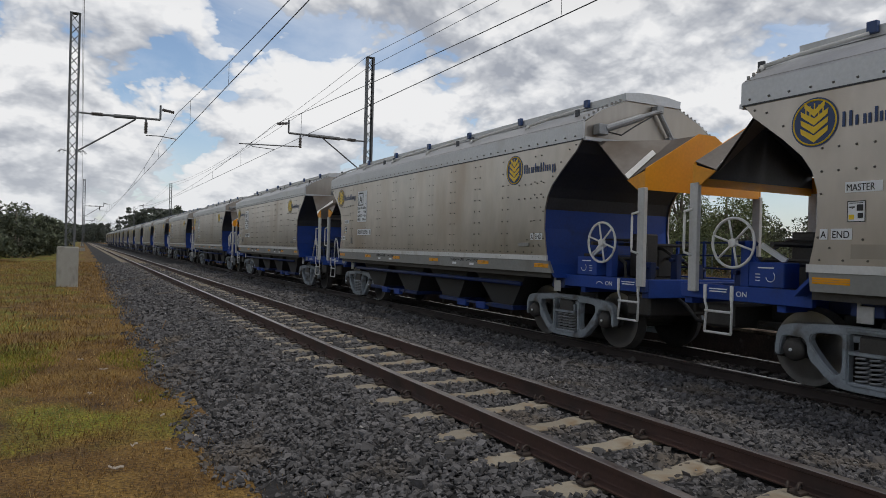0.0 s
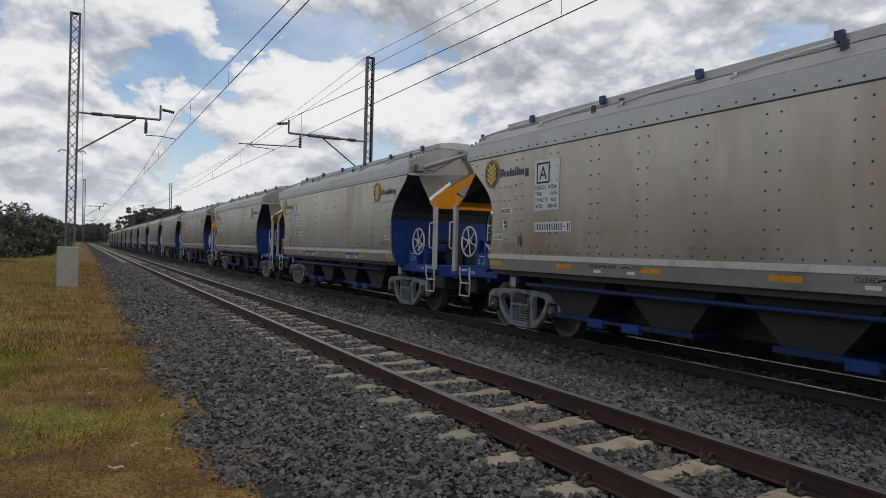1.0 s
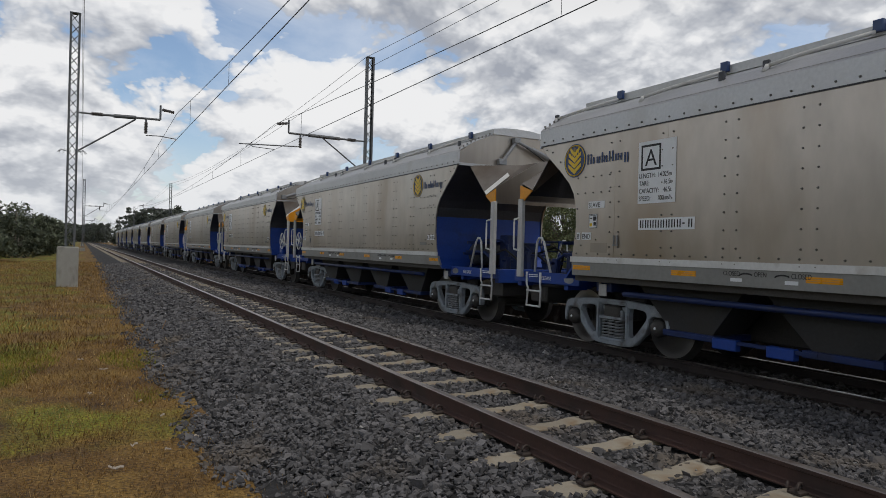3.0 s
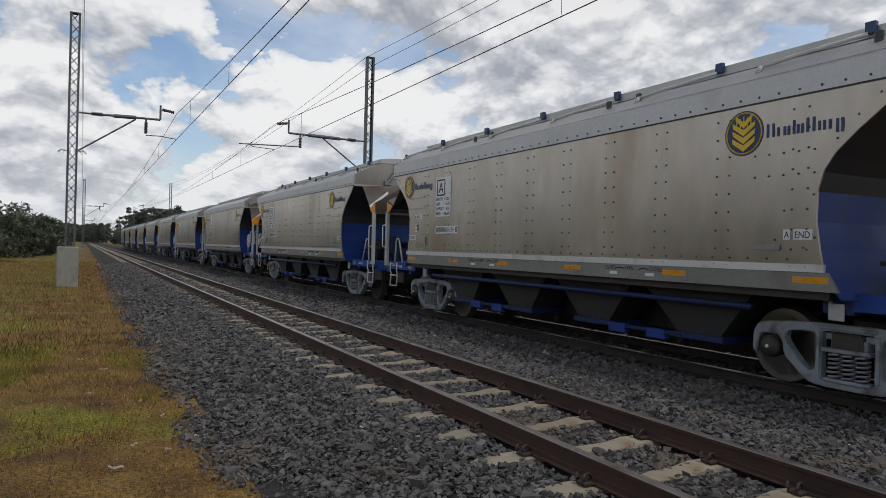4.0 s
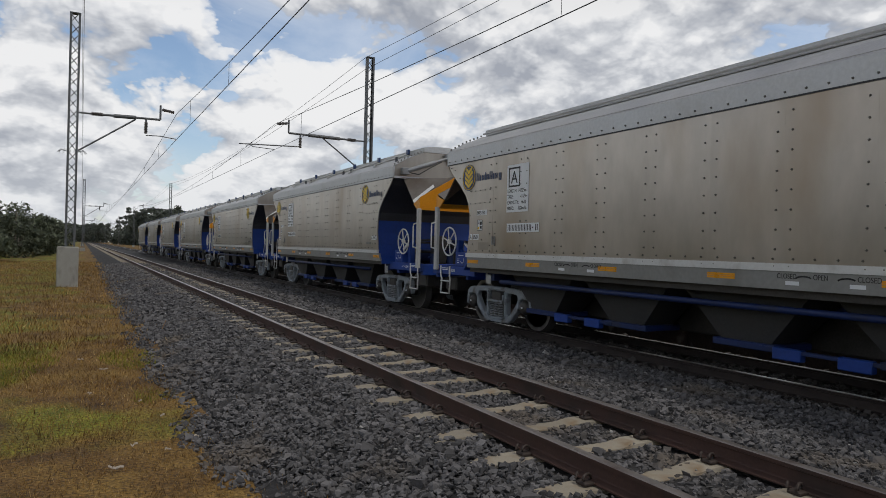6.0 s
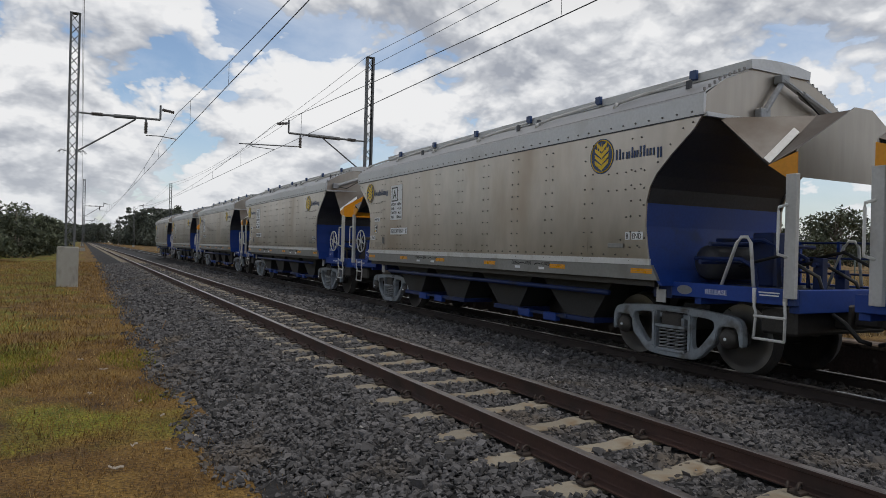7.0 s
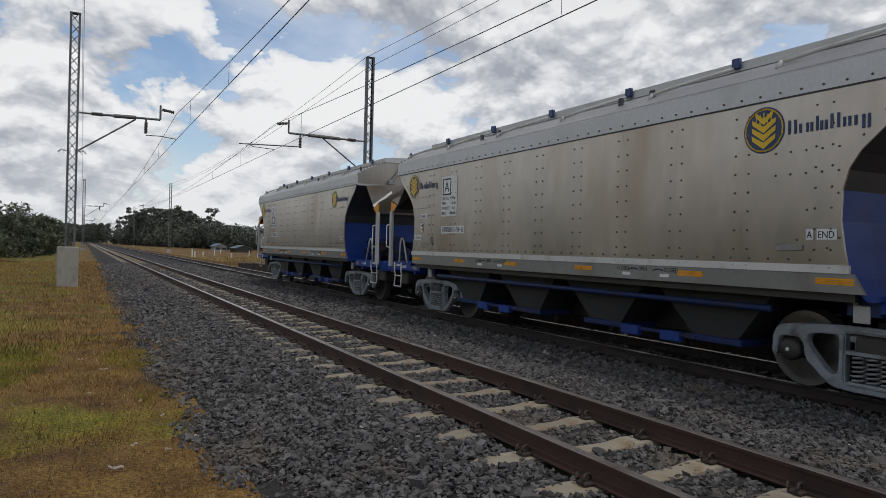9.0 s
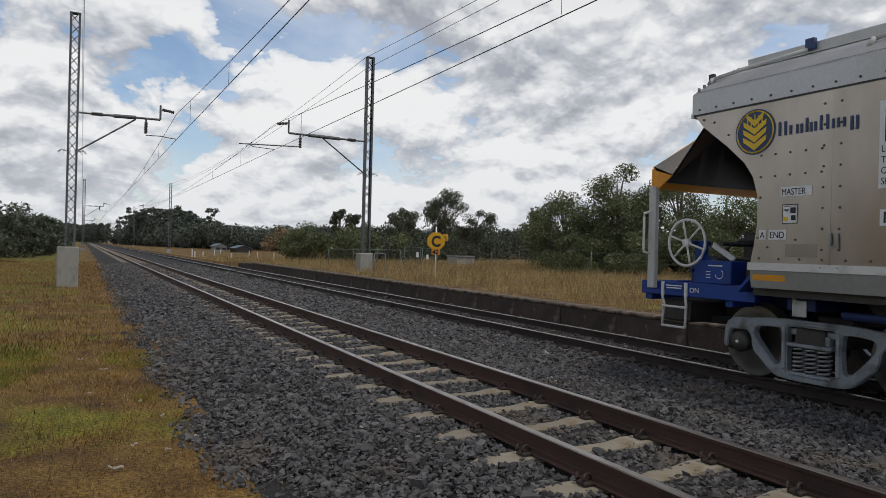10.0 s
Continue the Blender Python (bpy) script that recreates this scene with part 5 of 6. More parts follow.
def build_mast(x, y, side, base_z, ped_h, ped_w, top):
    """side: +1 when the arm reaches towards +x. The wire is carried over the track beside it."""
    tx = 3.33 if side > 0 else 7.35
    mast = thing("catenary_mast", pose(x, y, base_z), "tall lattice steel mast on a concrete pedestal carrying railway wires", "catenary mast", "masts along the line")
    bm = bmesh.new()
    box(bm, -ped_w / 2 - 0.06, ped_w / 2 - 0.06, -ped_w / 2, ped_w / 2, -0.5, ped_h, 0.03)
    part("pedestal", bm, M["concrete"], mast, "stained grey concrete pedestal")
    bm = bmesh.new()
    lattice_mast(bm, top - base_z - ped_h, 0.185, 0.12)
    bmesh.ops.translate(bm, verts=bm.verts, vec=(0, 0, ped_h))
    part("lattice", bm, M["mast"], mast, "dark weathered lattice column")
    d = side
    reach = abs(tx - x)
    z = 6.25 - base_z
    bm = bmesh.new()
    e = reach - 0.62
    tube(bm, [(d * 0.2, 0, z), (d * 0.75, 0, z - 0.01)], 0.035, 8)
    tube(bm, [(d * 1.0, 0, z), (d * e, 0, z + 0.03)], 0.045, 8)
    tube(bm, [(d * 1.4, 0, z), (d * (e - 0.9), 0, z + 0.02)], 0.075, 8)
    tube(bm, [(d * e, 0, z + 0.03), (d * e, 0, z + 0.62)], 0.04, 8)
    tube(bm, [(d * 0.2, 0, 4.78 - base_z), (d * 2.2, 0, z - 0.05)], 0.032, 8)
    tube(bm, [(d * (reach - 1.15), 0, z), (d * (reach - 1.15), 0, z - 0.12)], 0.04, 8)
    part("cantilever", bm, M["mast"], mast, "tubular cantilever arm")
    bm = bmesh.new()
    insulator(bm, (d * 0.62, 0, z), (d * 1.02, 0, z), 0.085)
    part("insulator", bm, M["insul"], mast, "ribbed insulator")
    bm = bmesh.new()
    insulator(bm, (d * (e + 0.06), 0, z + 0.45), (d * (e + 0.52), 0, z + 0.38), 0.07)
    part("insulator", bm, M["insul"], mast, "ribbed insulator")
    bm = bmesh.new()
    insulator(bm, (d * (reach - 1.15), 0, z - 0.12), (d * (reach - 1.15), 0, z - 0.58), 0.075)
    part("insulator", bm, M["insul"], mast, "ribbed insulator")
    bm = bmesh.new()
    zr = 5.60 - base_z
    if side > 0:
        tube(bm, [(d * (reach - 1.15), 0, zr), (d * (reach - 0.6), 0, zr + 0.02), (d * reach, 0, zr - 0.05)], 0.02, 6)
    else:
        tube(bm, [(d * (reach - 1.2), 0, zr + 0.12), (d * (reach + 1.5), 0, zr + 0.02)], 0.028, 6)
        tube(bm, [(d * (reach + 1.1), 0, zr + 0.02), (d * (reach + 0.9), 0, zr - 0.06), (d * reach, 0, zr - 0.10)], 0.016, 6)
    part("registration_arm", bm, M["mast"], mast, "thin registration arm")
    bm = bmesh.new()
    for a in range(14):
        t = a / 14 * 2 * math.pi
        tube(bm, [(0.2 * math.cos(t), 0.15 * math.sin(t), 4.72 - base_z), (0.42 * math.cos(t), 0.36 * math.sin(t), 4.78 - base_z), (0.50 * math.cos(t), 0.42 * math.sin(t), 4.66 - base_z)], 0.008, 4)
    tagged(part("spike_ring", bm, M["mast"], mast, "ring of anti-climb spikes"), kind="stuff")
    return mast


SPAN = 81.0
for k in range(0, 6):
    y = 30 + k * SPAN
    build_mast(-0.40 if k == 0 else 0.15, y, 1, -0.48 if k == 0 else -0.3, 1.54 if k == 0 else 0.5, 0.74, 10.05)
    build_mast(11.73, y, -1, 0.20 if k == 0 else -0.3, 0.85 if k == 0 else 0.6, 0.62, 10.2)


def build_wires():
    masts = [30 + (k - 1) * SPAN for k in range(0, 8)]

    def run(x, zs, sag, name, label, r):
        bm = bmesh.new()
        pts = []
        for a, b in zip(masts, masts[1:]):
            n = 14
            for i in range(n):
                t = i / n
                pts.append((x, a + (b - a) * t, zs - sag * 4 * t * (1 - t)))
        pts.append((x, masts[-1], zs))
        tube(bm, pts, r, 5)
        ob = part(name, bm, M["wire"])
        return tagged(ob, label, "overhead wire")

    for x, zc, zm in ((3.33, 5.53, 6.60), (7.38, 5.50, 6.62)):
        run(x, zc, 0.03, "contact_wire", "dark copper contact wire over the track", 0.011)
        run(x, zm, 1.03, "catenary_wire", "sagging catenary wire holding the contact wire", 0.010)
        for a in masts[:-1]:
            for t in (0.09, 0.20, 0.31, 0.42, 0.53, 0.64, 0.75, 0.86, 0.95):
                z1 = zm - 1.03 * 4 * t * (1 - t)
                if z1 - zc < 0.15:
                    continue
                yy = a + SPAN * t
                bm = bmesh.new()
                tube(bm, [(x, yy, zc), (x, yy, z1)], 0.006, 4)
                tagged(part("dropper", bm, M["wire"]), "thin vertical dropper between two wires", "dropper", "droppers of the overhead line")
    run(11.5, 10.15, 1.07, "feeder_wire", "bare feeder wire along the mast tops", 0.010)
    run(11.5, 9.60, 0.73, "feeder_wire", "bare feeder wire along the mast tops", 0.010)
    run(-0.16, 10.4, 0.5, "feeder_wire", "bare feeder wire along the mast tops", 0.009)
    run(-0.10, 9.3, 0.4, "feeder_wire", "bare feeder wire along the mast tops", 0.009)


build_wires()

# ---- plants ----


def leaf_mat(name, stops, rough=0.75):
    mt = bpy.data.materials.new(name)
    mt.use_nodes = True
    nt = mt.node_tree
    b = nt.nodes["Principled BSDF"]
    N, K = nt.nodes.new, nt.links.new
    g, r = N("ShaderNodeNewGeometry"), N("ShaderNodeValToRGB")
    e = r.color_ramp.elements
    while len(e) < len(stops):
        e.new(0.5)
    for el, (p, c) in zip(e, stops):
        el.position, el.color = p, (*c, 1)
    K(g.outputs["Random Per Island"], r.inputs[0])
    tc, n = N("ShaderNodeTexCoord"), N("ShaderNodeTexNoise")
    n.inputs["Scale"].default_value = 0.8
    K(tc.outputs["Object"], n.inputs["Vector"])
    mr = N("ShaderNodeMapRange")
    mr.inputs["From Min"].default_value, mr.inputs["From Max"].default_value = 0.3, 0.7
    mr.inputs["To Min"].default_value, mr.inputs["To Max"].default_value = 0.65, 1.3
    K(n.outputs["Fac"], mr.inputs["Value"])
    sc = N("ShaderNodeVectorMath")
    sc.operation = "SCALE"
    K(r.outputs[0], sc.inputs[0])
    K(mr.outputs[0], sc.inputs["Scale"])
    K(sc.outputs[0], b.inputs["Base Color"])
    b.inputs["Roughness"].default_value = rough
    return mt


M["leaf_dark"] = leaf_mat("dark_eucalypt_leaves", [(0.0, (0.046, 0.059, 0.035)), (0.5, (0.078, 0.092, 0.054)), (1.0, (0.135, 0.148, 0.09))])
M["leaf_mid"] = leaf_mat("olive_leaves", [(0.0, (0.075, 0.097, 0.041)), (0.5, (0.125, 0.150, 0.064)), (1.0, (0.21, 0.23, 0.10))])
# far leaves paler and greyer: the haze of distance is in their colour
M["leaf_far"] = leaf_mat("far_leaves_haze_tint", [(0.0, (0.066, 0.080, 0.064)), (0.5, (0.092, 0.107, 0.084)), (1.0, (0.13, 0.146, 0.114))])
M["leaf_dry"] = leaf_mat("dead_brown_fronds", [(0.0, (0.16, 0.10, 0.05)), (0.5, (0.28, 0.19, 0.10)), (1.0, (0.42, 0.31, 0.19))])
M["bark"] = mat("grey_bark", (0.16, 0.135, 0.115), 0.9, 0.0, 0.2, 3.0, 30, 0.01, 12, stretch=(1, 1, 0.3))
M["blade_dry"] = leaf_mat("dry_grass_blades", [(0.0, (0.075, 0.036, 0.012)), (0.35, (0.215, 0.115, 0.026)), (0.75, (0.35, 0.205, 0.046)), (1.0, (0.58, 0.42, 0.19))], 0.85)
M["blade_green"] = leaf_mat("green_grass_blades", [(0.0, (0.095, 0.125, 0.008)), (0.6, (0.22, 0.235, 0.016)), (1.0, (0.36, 0.31, 0.04))], 0.8)
M["blade_straw"] = leaf_mat("tall_straw_grass", [(0.0, (0.20, 0.135, 0.055)), (0.5, (0.39, 0.28, 0.12)), (0.9, (0.56, 0.43, 0.21)), (1.0, (0.24, 0.22, 0.08))], 0.85)


def quads(name, V, nq, material, parent=None):
    me = bpy.data.meshes.new(name)
    V = V.reshape(-1, 3).astype(np.float32)
    me.vertices.add(len(V))
    me.vertices.foreach_set("co", V.ravel())
    me.loops.add(nq * 4)
    me.loops.foreach_set("vertex_index", np.arange(nq * 4, dtype=np.int32))
    me.polygons.add(nq)
    me.polygons.foreach_set("loop_start", np.arange(0, nq * 4, 4, dtype=np.int32))
    me.update(calc_edges=True)
    me.materials.append(material)
    ob = new(name, me)
    if parent:
        ob.parent = parent
    return ob


def build_tree(name, x, y, zb, h, wide, leaves, size, material, label, seed, clusters=22, bare=0.25, flat=0.75, category="tree"):
    """Tapered trunk, limbs to leaf clusters, and a crown of many small leaves with gaps."""
    rng = np.random.default_rng(seed)
    tr = thing(name, pose(x, y, zb, 0, 0, rng.uniform(0, 360)), label, category, "trees and bushes")
    c0 = h * (bare + 1) / 2
    cs = []
    while len(cs) < clusters:
        p = rng.uniform(-1, 1, 3)
        q = np.linalg.norm(p)
        if 0.35 < q < 1:
            w = wide * (1.0 if p[2] < 0.2 else 1.0 - 0.45 * (p[2] - 0.2))
            cs.append(np.array((p[0] * w, p[1] * w, max(0.25, c0 + p[2] * h * (1 - bare) / 2 * 0.88))))
    cs = np.array(cs)
    r = wide * rng.uniform(0.26, 0.46, clusters)
    bm = bmesh.new()
    bend = rng.uniform(-0.05, 0.05, 2) * h
    tr_r = 0.022 * h + 0.03
    tube(bm, [(0, 0, -0.1), (bend[0] * 0.4, bend[1] * 0.4, h * max(bare, 0.12)), (bend[0], bend[1], h * 0.55), (bend[0] * 1.2, bend[1] * 1.2, h * 0.82)], [tr_r * 1.25, tr_r, tr_r * 0.6, tr_r * 0.2], 8)
    part("trunk", bm, M["bark"], tr, "", True)
    bm = bmesh.new()
    for k in range(clusters):
        z0 = max(h * max(bare, 0.1) * 0.8, min(h * 0.7, cs[k][2] - 0.25 * h))
        s = Vector((bend[0] * z0 / h, bend[1] * z0 / h, z0))
        e = Vector(cs[k])
        mid = s.lerp(e, 0.5) + Vector((0, 0, 0.05 * h))
        tube(bm, [s, mid, e], [tr_r * 0.38, tr_r * 0.22, tr_r * 0.07], 5)
    tagged(part("branchwork", bm, M["bark"], tr), kind="stuff")
    idx = rng.integers(0, clusters, leaves)
    u = rng.normal(0, 1, (leaves, 3))
    u /= np.linalg.norm(u, axis=1)[:, None]
    rad = (rng.uniform(0, 1, leaves) ** 0.45)[:, None]
    P = cs[idx] + u * rad * r[idx][:, None] * np.array((1, 1, flat))
    a = rng.normal(0, 1, (leaves, 3))
    a /= np.linalg.norm(a, axis=1)[:, None]
    b = np.cross(a, rng.normal(0, 1, (leaves, 3)))
    b /= np.linalg.norm(b, axis=1)[:, None]
    s1 = (size * rng.lognormal(0, 0.3, leaves))[:, None]
    s2 = s1 * 0.42
    V = np.stack((P - a * s1, P + b * s2, P + a * s1, P - b * s2), 1)
    quads("crown", V, leaves, material, tr)
    return tr


TREES = [
    # x, y, base, height, half width, leaves, leaf size, material, clusters, bare
    (-8.0, 66, -0.2, 4.9, 2.8, 3600, 0.16, "leaf_dark", 22, -0.12), (-5.6, 74, -0.2, 4.7, 2.4, 3400, 0.16, "leaf_dark", 22, -0.12), (-4.2, 88, -0.2, 4.6, 2.3, 3000, 0.17, "leaf_dark", 20, -0.12),
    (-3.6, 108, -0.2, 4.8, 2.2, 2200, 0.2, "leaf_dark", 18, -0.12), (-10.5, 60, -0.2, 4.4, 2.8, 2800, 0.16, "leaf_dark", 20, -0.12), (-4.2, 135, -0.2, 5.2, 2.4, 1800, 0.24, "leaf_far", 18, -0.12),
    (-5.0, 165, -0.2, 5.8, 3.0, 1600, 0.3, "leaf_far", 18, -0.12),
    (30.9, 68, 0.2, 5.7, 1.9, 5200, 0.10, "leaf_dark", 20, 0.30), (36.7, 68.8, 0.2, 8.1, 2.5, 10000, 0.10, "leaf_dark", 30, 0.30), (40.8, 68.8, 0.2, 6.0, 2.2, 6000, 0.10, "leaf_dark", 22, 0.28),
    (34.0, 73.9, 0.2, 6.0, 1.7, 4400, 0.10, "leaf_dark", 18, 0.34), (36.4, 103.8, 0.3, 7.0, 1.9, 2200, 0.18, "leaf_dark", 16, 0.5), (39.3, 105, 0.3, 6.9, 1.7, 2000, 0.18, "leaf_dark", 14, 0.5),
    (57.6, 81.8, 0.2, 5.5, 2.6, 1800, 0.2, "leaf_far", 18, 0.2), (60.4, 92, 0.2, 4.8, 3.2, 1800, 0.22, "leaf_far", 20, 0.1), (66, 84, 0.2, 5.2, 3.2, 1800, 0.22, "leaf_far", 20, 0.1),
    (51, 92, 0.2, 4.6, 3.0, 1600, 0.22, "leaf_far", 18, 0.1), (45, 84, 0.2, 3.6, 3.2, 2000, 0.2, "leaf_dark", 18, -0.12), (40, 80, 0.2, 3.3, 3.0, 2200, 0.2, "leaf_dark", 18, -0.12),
    (34, 78, 0.2, 3.6, 3.0, 2200, 0.2, "leaf_dark", 18, -0.12), (29.5, 74, 0.2, 3.4, 2.6, 2200, 0.2, "leaf_dark", 18, -0.12),
    (23.4, 30.4, 0.1, 4.7, 2.3, 24000, 0.058, "leaf_mid", 34, -0.12), (25.2, 27.6, 0.1, 6.0, 2.5, 30000, 0.058, "leaf_mid", 40, -0.12), (26.6, 25.2, 0.1, 5.9, 2.4, 26000, 0.058, "leaf_mid", 36, -0.12),
    (27.4, 22.6, 0.1, 5.0, 2.2, 21000, 0.058, "leaf_mid", 30, -0.12), (28.6, 31.0, 0.1, 5.4, 2.6, 9000, 0.07, "leaf_dark", 28, -0.12), (21.8, 27.4, 0.1, 2.2, 1.5, 8000, 0.055, "leaf_mid", 18, -0.12),
    (23.6, 24.0, 0.1, 2.4, 1.6, 8000, 0.055, "leaf_mid", 18, -0.12), (24.9, 20.6, 0.1, 2.3, 1.7, 8000, 0.055, "leaf_mid", 18, -0.12),
    (47.3, 36.9, 0.2, 4.8, 2.3, 2600, 0.13, "leaf_dark", 20, 0.2), (50.5, 33.6, 0.2, 4.3, 2.4, 2600, 0.13, "leaf_dark", 20, 0.15), (46.5, 29.4, 0.2, 4.6, 2.2, 2600, 0.13, "leaf_dark", 20, 0.25),
    (48.5, 26.0, 0.2, 4.5, 2.4, 2600, 0.13, "leaf_dark", 20, 0.2), (44, 42, 0.2, 3.6, 2.5, 2200, 0.15, "leaf_dark", 20, -0.12), (55, 40, 0.2, 4.2, 3.2, 2200, 0.15, "leaf_dark", 20, -0.12),
    (58, 27, 0.2, 4.4, 3.4, 2200, 0.15, "leaf_dark", 20, -0.12), (55, 18, 0.2, 4.4, 3.4, 2200, 0.15, "leaf_dark", 20, -0.12),
]
BUSHES = [
    (14.6, 48.6, 0.1, 2.8, 1.9, 10000, 0.065, "leaf_mid", 24), (16.6, 46.4, 0.1, 2.75, 1.8, 10000, 0.065, "leaf_mid", 24), (18.6, 48.0, 0.1, 2.5, 1.7, 8000, 0.065, "leaf_mid", 22),
    (23.8, 55.1, 0.1, 2.9, 2.0, 3600, 0.10, "leaf_mid", 22), (26.5, 58.0, 0.1, 2.6, 2.2, 3200, 0.10, "leaf_dark", 22), (21.0, 52.0, 0.1, 2.4, 1.8, 3200, 0.10, "leaf_dark", 20), (30.5, 57.0, 0.1, 2.3, 2.2, 3200, 0.10, "leaf_dark", 20),
    (-6.9, 62.0, -0.3, 2.4, 2.2, 3600, 0.13, "leaf_dark", 24), (-9.6, 58.0, -0.3, 2.4, 2.4, 3600, 0.13, "leaf_dark", 24), (-12.5, 57.0, -0.3, 2.6, 2.6, 3600, 0.13, "leaf_dark", 24),
    (-4.9, 70.0, -0.3, 2.2, 1.8, 3000, 0.13, "leaf_dark", 22), (-3.8, 80.0, -0.3, 2.3, 1.9, 3000, 0.14, "leaf_dark", 22), (-3.0, 96.0, -0.3, 2.4, 1.9, 2600, 0.16, "leaf_dark", 20),
    (34.5, 55.0, 0.1, 2.2, 2.2, 3000, 0.10, "leaf_dark", 20), (38.5, 52.0, 0.1, 2.1, 2.2, 3000, 0.10, "leaf_dark", 20), (42.5, 50.0, 0.1, 2.2, 2.4, 3000, 0.11, "leaf_dark", 20),
]
for i, (x, y, zb, h, wd, n, sz, m, cl, bare) in enumerate(TREES):
    lab = "dark grey-green eucalypt with a ragged open crown" if bare > 0.15 else "dense dark green tree with leaves down to the ground"
    build_tree("tree", x, y, zb, h, wd, n, sz, M[m], lab, 100 + i, cl, bare)
for i, (x, y, zb, h, wd, n, sz, m, cl) in enumerate(BUSHES):
    build_tree("bush", x, y, zb - 0.1, h, wd, n, sz, M[m], "dense olive-green bush beside the dry grass", 300 + i, cl, 0.0, 0.9, "bush")
build_tree("dead_bush", 19.4, 72.6, 0.0, 3.1, 2.3, 4200, 0.13, M["leaf_dry"], "dead brown bush with dry pale fronds", 400, 24, 0.0, 1.0, "bush")
build_tree("dead_bush", 21.2, 70.2, 0.0, 2.5, 1.7, 2600, 0.13, M["leaf_dry"], "dead brown bush with dry pale fronds", 401, 20, 0.0, 1.0, "bush")


def build_far_woods():
    """The distant belt of trees on both sides of the line, uneven along its top."""
    rng = np.random.default_rng(21)
    spots = []
    for k in range(260):
        t = rng.uniform(0, 1)
        spots.append((12 + 14 * rng.uniform(0, 1) + 10 * t, 300 - 110 * t, (rng.uniform(9.5, 15.0) if k % 3 == 0 else rng.uniform(4.0, 7.5)) * (1 - 0.25 * t), 3.2))
    for k in range(320):
        t = rng.uniform(0, 1)
        spots.append((24 + 75 * t + rng.uniform(-4, 4), 190 - 55 * t + rng.uniform(-10, 10), rng.uniform(4.2, 6.8), 3.0))
    for k in range(200):
        t = rng.uniform(0, 1)
        spots.append((98 + 60 * t, 140 - 125 * t + rng.uniform(-8, 8), rng.uniform(4.5, 7.0), 3.4))
    for k in range(150):
        spots.append((-8 - rng.uniform(0, 50), 140 + rng.uniform(0, 200), rng.uniform(6, 9), 3.2))
    for k in range(90):
        spots.append((rng.uniform(-14, 14), rng.uniform(430, 520), rng.uniform(7, 12), 4.0))
    V = []
    for x, y, h, w in spots:
        n = 440
        u = rng.normal(0, 1, (n, 3))
        u /= np.linalg.norm(u, axis=1)[:, None]
        u *= (rng.uniform(0, 1, n) ** 0.4)[:, None]
        if h > 9.0:
            # tall open crown: several clumps at uneven heights
            c = np.stack((rng.uniform(-1, 1, 6) * w * 0.7, rng.uniform(-1, 1, 6) * w * 0.7, h * rng.uniform(0.45, 0.97, 6)), 1)
            q = rng.integers(0, 6, n)
            P = np.array((x, y, 0.0)) + c[q] + u * (w * rng.uniform(0.2, 0.48, 6))[q][:, None] * np.array((1, 1, 0.6))
        else:
            P = np.array((x, y, h * 0.5)) + u * np.array((w, w, h * 0.52))
        a = rng.normal(0, 1, (n, 3))
        a /= np.linalg.norm(a, axis=1)[:, None]
        b = np.cross(a, rng.normal(0, 1, (n, 3)))
        b /= np.linalg.norm(b, axis=1)[:, None]
        s = rng.uniform(0.18, 0.42, n)[:, None] * (0.5 + y / 300)
        V.append(np.stack((P - a * s, P + b * s * 0.5, P + a * s, P - b * s * 0.5), 1))
    V = np.concatenate(V)
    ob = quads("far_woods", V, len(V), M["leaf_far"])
    tagged(ob, "distant belt of green trees with haze in their leaf colour", "woods", kind="stuff")


build_far_woods()


def build_unseen_belt():
    """Unseen trees added on the camera's own side, behind the verge, to darken reflections."""
    rng = np.random.default_rng(77)
    V = []
    for k in range(260):
        y = rng.uniform(-70, 62)
        x, h, w = -16 - rng.uniform(0, 12) - 0.16 * max(0, 62 - y), rng.uniform(4.0, 6.5), 2.6
        n = 240
        u = rng.normal(0, 1, (n, 3))
        u /= np.linalg.norm(u, axis=1)[:, None]
        P = np.array((x, y, h * 0.5)) + u * (rng.uniform(0, 1, n) ** 0.4)[:, None] * np.array((w, w, h * 0.52))
        a = rng.normal(0, 1, (n, 3))
        a /= np.linalg.norm(a, axis=1)[:, None]
        b = np.cross(a, rng.normal(0, 1, (n, 3)))
        b /= np.linalg.norm(b, axis=1)[:, None]
        s = rng.uniform(0.2, 0.42, n)[:, None]
        V.append(np.stack((P - a * s, P + b * s * 0.5, P + a * s, P - b * s * 0.5), 1))
    V = np.concatenate(V)
    tagged(quads("unseen_tree_belt", V, len(V), M["leaf_dark"]), "unseen belt of dark green trees added to darken wagon reflections", "woods", kind="stuff")


build_unseen_belt()


